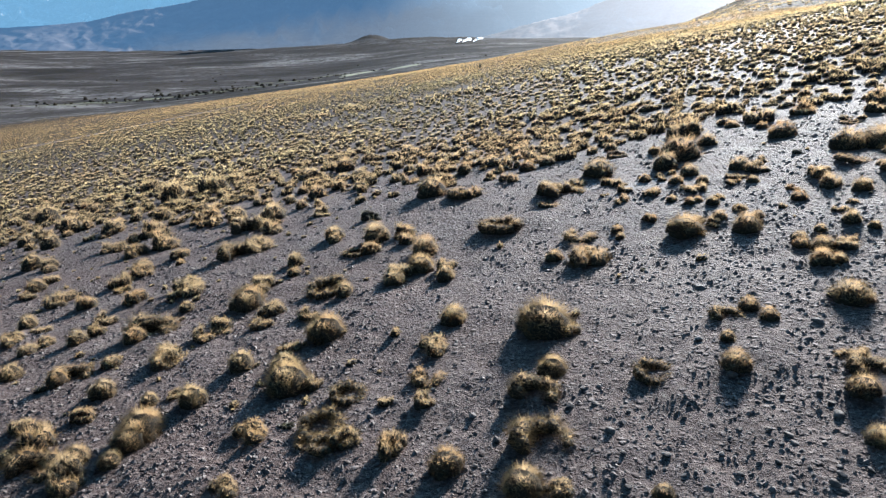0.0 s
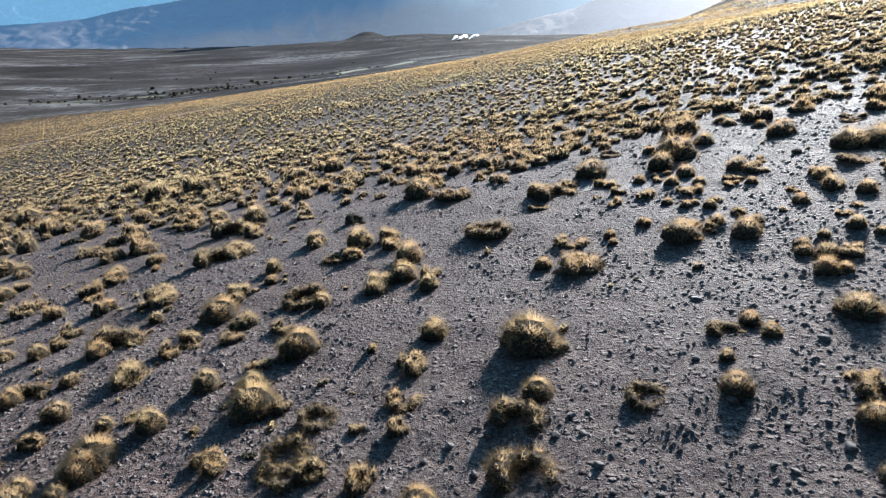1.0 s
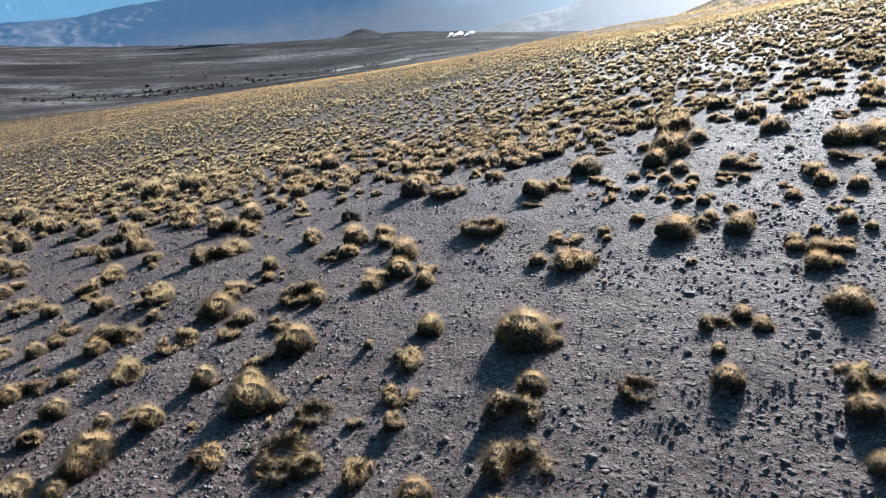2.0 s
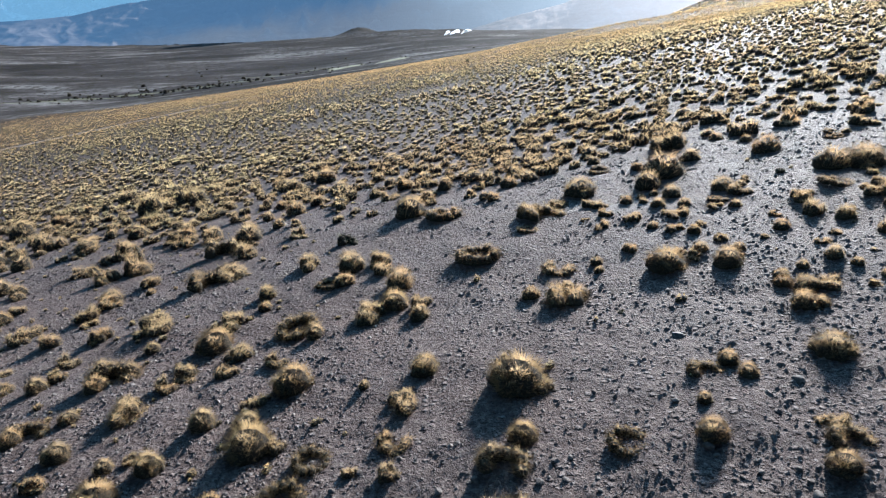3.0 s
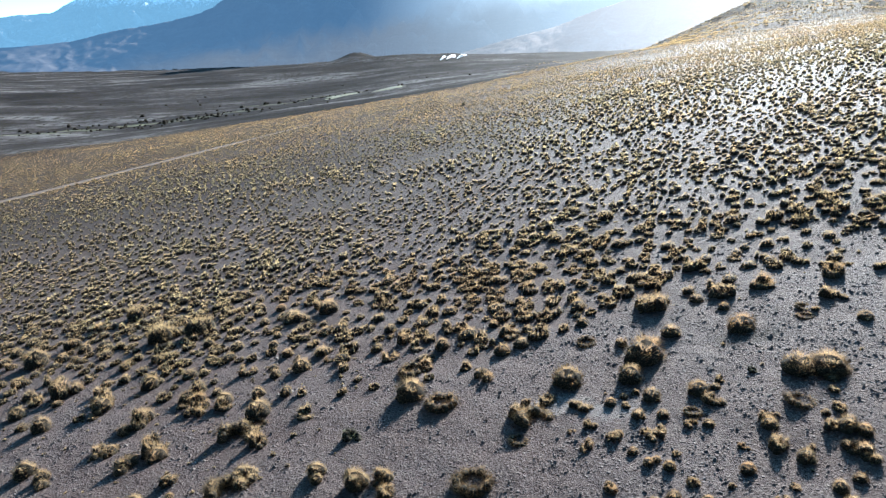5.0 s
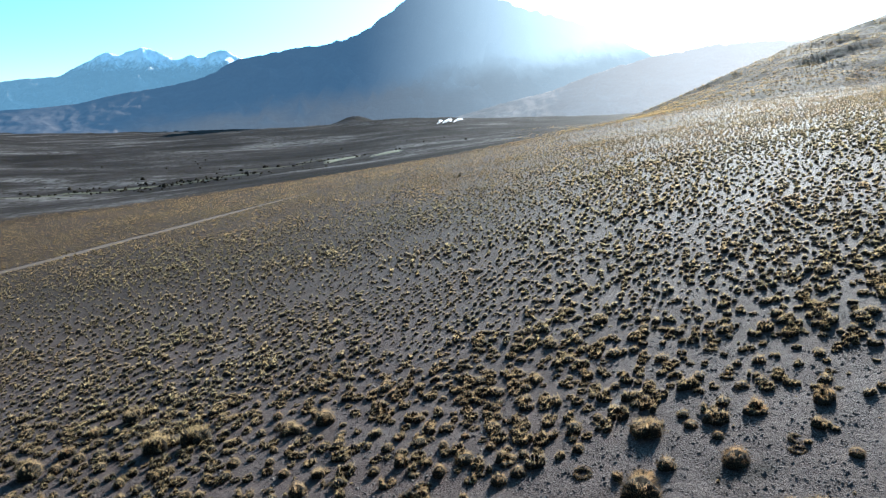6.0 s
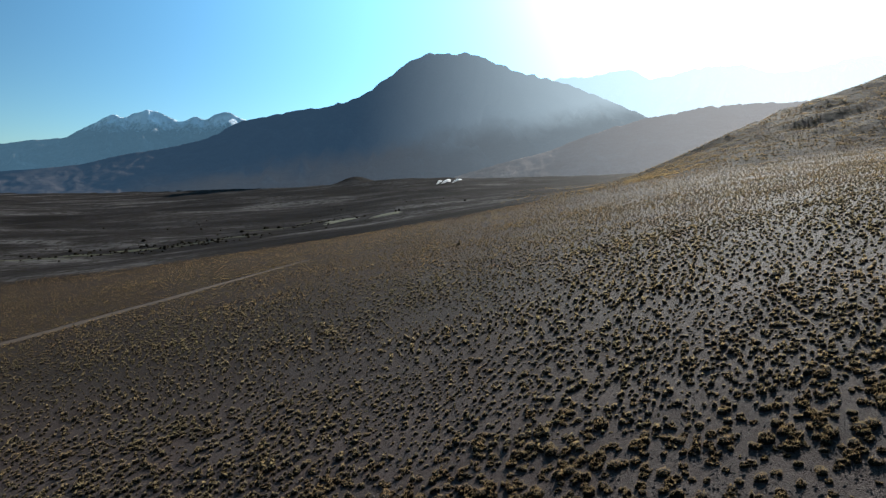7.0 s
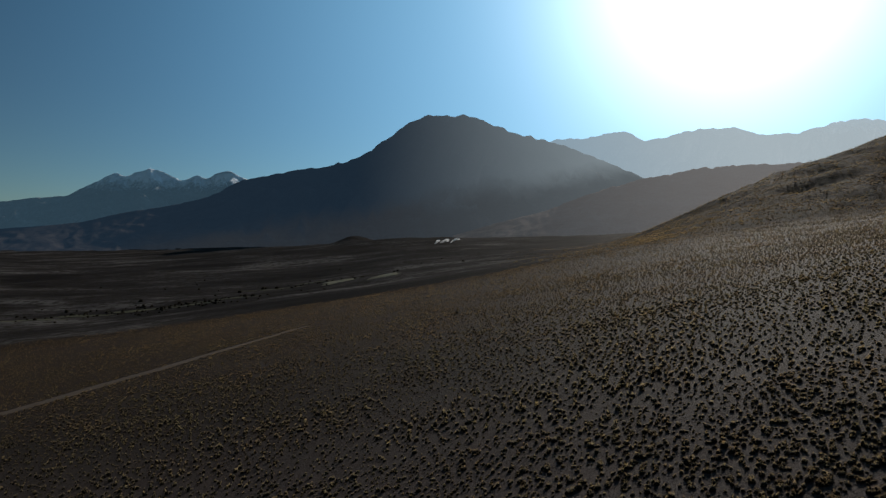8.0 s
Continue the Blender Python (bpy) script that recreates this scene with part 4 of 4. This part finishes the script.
grow_stand()
SLOPE_LABEL = "countless dry straw-coloured grass tussocks on the slope"
grow("near_grass", 11, 40, 1.15, 11, lambda x, y: 0.5 * (x / y < -0.1) + 0.1, 0.26, small_kit(300, 2, 45, 0.02, 6, 2), "small dry grass tufts between the tussocks")
grow("slope_grass", 44, 85, 0.98, 12, lambda x, y: np.where(x / y < 0.24, 1.0, 0.62 + 0.38 * smooth(42, 52, y)) * smooth(44, 60, y), 0.8, small_kit(400, 2, 22, 0.02, 6, 2), SLOPE_LABEL)
grow("slope_grass", 85, 205, 1.3, 13, lambda x, y: 1.0 * off_track(x, y) * (1 - smooth(145, 205, y)), 0.98, small_kit(500, 1, 15, 0.045, 6, 2), SLOPE_LABEL, 1.2)
grow("slope_grass", 145, 340, 1.4, 14, lambda x, y: 1.05 * off_track(x, y) * smooth(145, 205, y) * (1 - smooth(270, 340, y)), 1.1, small_kit(600, 1, 7, 0.08, 5, 1), SLOPE_LABEL, 1.05, GRASS_RUST)
grow("slope_grass", 270, 470, 1.7, 15, lambda x, y: 1.1 * off_track(x, y) * smooth(270, 340, y) * (1 - 0.8 * smooth(430, 470, y) * (x / y < 0.33)), 1.25, small_kit(650, 1, 4, 0.12, 4, 1), SLOPE_LABEL, 0.8, GRASS_RUST)
grow("hill_grass", 470, 1000, 3.3, 16, lambda x, y: (0.2 * smooth(0.1, 0.25, x / y) + 0.8 * smooth(0.28, 0.36, x / y)) * (x / y < 0.8), 2.3, small_kit(680, 1, 4, 0.14, 4, 1), "dry grass and scrub on the hillside", 0.8, GRASS_RUST)


# ---------------------------------------------------------------- stones
def stone_mesh(seed):
    """An angular stone one metre long, its foot sunk into the soil."""
    rng = np.random.default_rng(seed)
    bm = bmesh.new()
    bmesh.ops.create_icosphere(bm, subdivisions=2, radius=0.5)
    cuts = rng.normal(0, 1, (7, 3))
    cuts /= np.linalg.norm(cuts, axis=1)[:, None]
    depth = rng.uniform(0.26, 0.42, 7)
    for v in bm.verts:
        p = np.array(v.co)
        for c, d in zip(cuts, depth):
            over = p @ c - d
            if over > 0:
                p = p - c * over * 0.92
        v.co = (p[0], p[1] * 0.8, p[2] * 0.62 + 0.12)
    me = bpy.data.meshes.new("stone")
    bm.to_mesh(me)
    bm.free()
    me.materials.append(STONE)
    return me


STONES = [stone_mesh(700 + i) for i in range(9)]


def stone(x, y, size):
    rng = random.Random(int(x * 517 + y * 211 + 9000))
    ob = new("stone", rng.choice(STONES))
    ob.matrix_world = Matrix.LocRotScale((x, y, float(land(x, y)) + 0.02 * size), Euler((rng.uniform(-0.15, 0.15), 0.1 + rng.uniform(-0.15, 0.15), rng.uniform(0, 6.28))), (size, size, size * rng.uniform(0.6, 0.85)))
    tagged(ob, "angular grey volcanic stone lying on the soil", "stone", "stones on the soil")


stone(5.52, 10.29, 0.24)
stone(5.58, 10.07, 0.13)
stone(6.67, 8.94, 0.23)
stone(5.67, 8.51, 0.18)
stone(5.66, 8.31, 0.16)
stone(4.55, 8.28, 0.14)
stone(3.73, 8.31, 0.16)
stone(4.61, 7.78, 0.15)
stone(5.23, 7.92, 0.13)
stone(6.73, 9.25, 0.14)
stone(5.77, 9.49, 0.14)
stone(5.03, 8.78, 0.13)
stone(5.44, 8.67, 0.13)
stone(6.10, 8.27, 0.12)
stone(5.75, 7.37, 0.18)
stone(5.94, 7.54, 0.18)
stone(5.81, 7.23, 0.14)
stone(6.38, 7.59, 0.13)
stone(6.00, 7.70, 0.13)
stone(6.09, 9.57, 0.16)
stone(6.69, 9.51, 0.14)
stone(1.43, 10.34, 0.23)
stone(0.77, 10.17, 0.21)
stone(1.15, 9.30, 0.20)
stone(0.75, 8.72, 0.14)
stone(2.53, 9.98, 0.20)
stone(2.96, 9.94, 0.19)
stone(3.01, 9.06, 0.21)
stone(3.07, 8.46, 0.15)
stone(2.96, 7.74, 0.13)
stone(3.45, 9.56, 0.12)
stone(3.69, 8.34, 0.14)
stone(2.87, 10.47, 0.16)
stone(0.34, 9.90, 0.18)
stone(3.17, 10.51, 0.15)
stone(0.87, 8.09, 0.12)
stone(6.49, 14.45, 0.36)
stone(7.96, 11.96, 0.28)
stone(7.19, 17.15, 0.22)
stone(5.44, 11.71, 0.20)
stone(-1.19, 10.62, 0.16)
stone(-1.46, 9.34, 0.15)
stone(-0.72, 11.07, 0.18)
for _ in range(120):
    _y = random.Random(_).uniform(7.5, 34)
    stone(random.Random(_ + 900).uniform(-0.7, 0.8) * _y, _y, random.Random(_ + 1800).uniform(0.07, 0.13))


def build_gravel():
    """Thousands of small stones over the near soil."""
    rng = np.random.default_rng(77)
    kit = []
    for i in range(8):
        v = np.array([(1, 0, 0), (0.3, 0.8, 0), (-0.8, 0.5, 0), (-0.7, -0.6, 0), (0.4, -0.8, 0), (0.3, 0.1, 0.4), (-0.3, -0.1, 0.42)], float)
        v = v * rng.uniform(0.7, 1.2, v.shape) * 0.5
        v[:5, 2] = -0.12
        f = np.array([(0, 1, 5), (1, 2, 6), (1, 6, 5), (2, 3, 6), (3, 4, 6), (4, 5, 6), (4, 0, 5)])
        kit.append((v, f))
    y = 6 + 52 * rng.uniform(0, 1, 42000) ** 1.35
    x = rng.uniform(-0.78, 0.85, len(y)) * (y + 3)
    size = 0.045 * rng.lognormal(0, 0.5, len(y))
    size[::6] *= 1.9
    size = np.minimum(size * np.where(fbm(x * 0.3, y * 0.3, 31) > 0.1, 1.35, 0.8), 0.095 + 0.002 * y)
    size = size * (1 + 0.016 * np.clip(y - 12, 0, 30))
    turn = rng.uniform(0, 6.28, len(y))
    pick = rng.integers(0, len(kit), len(y))
    verts, faces, n = [], [], 0
    for k, (v, f) in enumerate(kit):
        s = np.flatnonzero(pick == k)
        c, d, w = np.cos(turn[s])[:, None], np.sin(turn[s])[:, None], size[s][:, None] * 1.5
        X, Y = (v[:, 0] * c - v[:, 1] * d) * w + x[s][:, None], (v[:, 0] * d + v[:, 1] * c) * w + y[s][:, None]
        verts.append(np.stack([X, Y, v[:, 2] * w + land(x[s], y[s])[:, None] + 0.19 * (X - x[s][:, None])], -1).reshape(-1, 3))
        faces.append((np.arange(len(s))[:, None, None] * len(v) + f[None]).reshape(-1, 3) + n)
        n += len(s) * len(v)
    me = mesh_from("gravel", np.concatenate(verts), np.concatenate(faces), GRAVEL)
    tagged(new("gravel", me), "loose grey gravel and small stones on the soil", "gravel", kind="stuff")


build_gravel()


# ---------------------------------------------------------------- the valley floor
MARSH_LINE = ((-383, 636), (-344, 663), (-289, 679), (-240, 671), (-206, 692), (-181, 791), (-124, 822))


def valley_shrub(x, y, wide, high):
    rng = random.Random(int(x * 31 + y * 57 + 5000))
    thatch, twigs = rng.choice(FAR_SHRUB)
    ob = new("valley_shrub")
    ob.matrix_world = Matrix.LocRotScale((x, y, float(land(x, y)) - 0.05 * high), Euler((0, 0, rng.uniform(0, 6.28))), (wide, wide * 0.8, high))
    tagged(ob, "dark round shrub on the valley floor", "shrub", "shrubs of the valley")
    part("wood", thatch, ob)
    part("foliage", twigs, ob)


def build_valley():
    rng = random.Random(5)
    for i in range(200):
        x, y = MARSH_LINE[rng.choice((0, 1, 1, 2, 2, 2, 3, 3, 3, 4, 4, 5, 6))]
        if i % 6 == 0:
            x, y = rng.uniform(-0.6, 0.1) * y, rng.uniform(620, 1000)
        w = rng.uniform(1.8, 4.4) * (1 if rng.random() < 0.8 else 1.7)
        valley_shrub(x + rng.gauss(0, 34), y + rng.gauss(0, 16), w, w * rng.uniform(0.5, 0.8))
    for x, y in MARSH_LINE:
        crust("marsh_turf", "olive strip of dry marsh turf on the valley floor", x, y, rng.uniform(22, 42), rng.uniform(5, 10), 0.2, MARSH)


def crust(name, label, x, y, long, deep, lift, mat):
    """A thin ragged patch of another earth on the soil."""
    a = np.linspace(0, 2 * math.pi, 48, endpoint=False)
    rows = []
    for f in (0.02, 0.35, 0.7, 0.9, 1.0):
        q = f * (1 + 0.35 * fbm(np.cos(a) * 1.7 + x, np.sin(a) * 1.7 + y, 71, 4))
        px, py = x + long * q * np.cos(a), y + deep * q * np.sin(a)
        rows.append(np.stack([px, py, land(px, py) + (lift if f < 1 else -lift)], -1))
    me = mesh_from(name, np.concatenate(rows), grid_faces(5, 48, True), mat, True)
    tagged(new(name, me), label, name.replace("_", " "), kind="structure")


def salt_patch(x, y, long, deep):
    crust("salt_flat", "pale crust of salt and dry marsh on the valley floor", x, y, long, deep, 0.25, SALT)


def steam_material():
    """Thin white vapour: light passes on through every billow."""
    m, n, l = material("white steam")
    out, d, t, e, c, w = (n.new("ShaderNode" + k) for k in ("OutputMaterial", "BsdfDiffuse", "BsdfTranslucent", "MixShader", "BsdfTransparent", "MixShader"))
    d.inputs[0].default_value = t.inputs[0].default_value = (0.98, 0.98, 0.98, 1)
    e.inputs[0].default_value, w.inputs[0].default_value = 0.75, 0.45
    l.new(d.outputs[0], e.inputs[1]), l.new(t.outputs[0], e.inputs[2])
    l.new(e.outputs[0], w.inputs[1]), l.new(c.outputs[0], w.inputs[2]), l.new(w.outputs[0], out.inputs[0])
    return m


STEAM = steam_material()


def steam_plume(x, y, long, high, lean, seed):
    """A drifting plume of billows that grow as they rise from a vent."""
    rng = random.Random(seed)
    bm = bmesh.new()
    for i in range(18):
        f = i / 17
        size = high * (0.06 + 0.18 * f) * rng.uniform(0.5, 1.3)
        m = Matrix.Translation((lean * long * f + rng.gauss(0, 0.1) * long * (0.3 + f), rng.gauss(0, 0.1) * long, high * (0.05 + 0.8 * f ** 0.8) + rng.gauss(0, 0.1) * high * f))
        bmesh.ops.create_icosphere(bm, subdivisions=2, radius=size, matrix=m @ Matrix.Diagonal((1.9, 1.4, 0.7, 1)))
    for v in bm.verts:
        v.co += v.normal * high * 0.09 * noise.noise(v.co * (5.0 / high))
    me = bpy.data.meshes.new("steam_plume")
    bm.to_mesh(me)
    bm.free()
    me.polygons.foreach_set("use_smooth", [True] * len(me.polygons))
    me.materials.append(STEAM)
    ob = new("steam_plume", me)
    ob.location = (x, y, float(land(x, y)) - 0.3)
    tagged(ob, "white steam drifting from a vent on the valley floor", "steam plume", "steam vents of the valley")


build_valley()
steam_plume(40.9, 1375.3, 14.4, 9.6, 1.0, 3)
steam_plume(30.1, 1375.3, 9.6, 7.2, 0.7, 5)
steam_plume(64.2, 1384.4, 15.7, 9.7, 0.9, 8)
salt_patch(-97.3, 777.0, 20.2, 20.2)
salt_patch(-40.8, 730.3, 19.1, 19.1)
tussock("shrub", 13.8, 240.9, 2.2, 1.7)
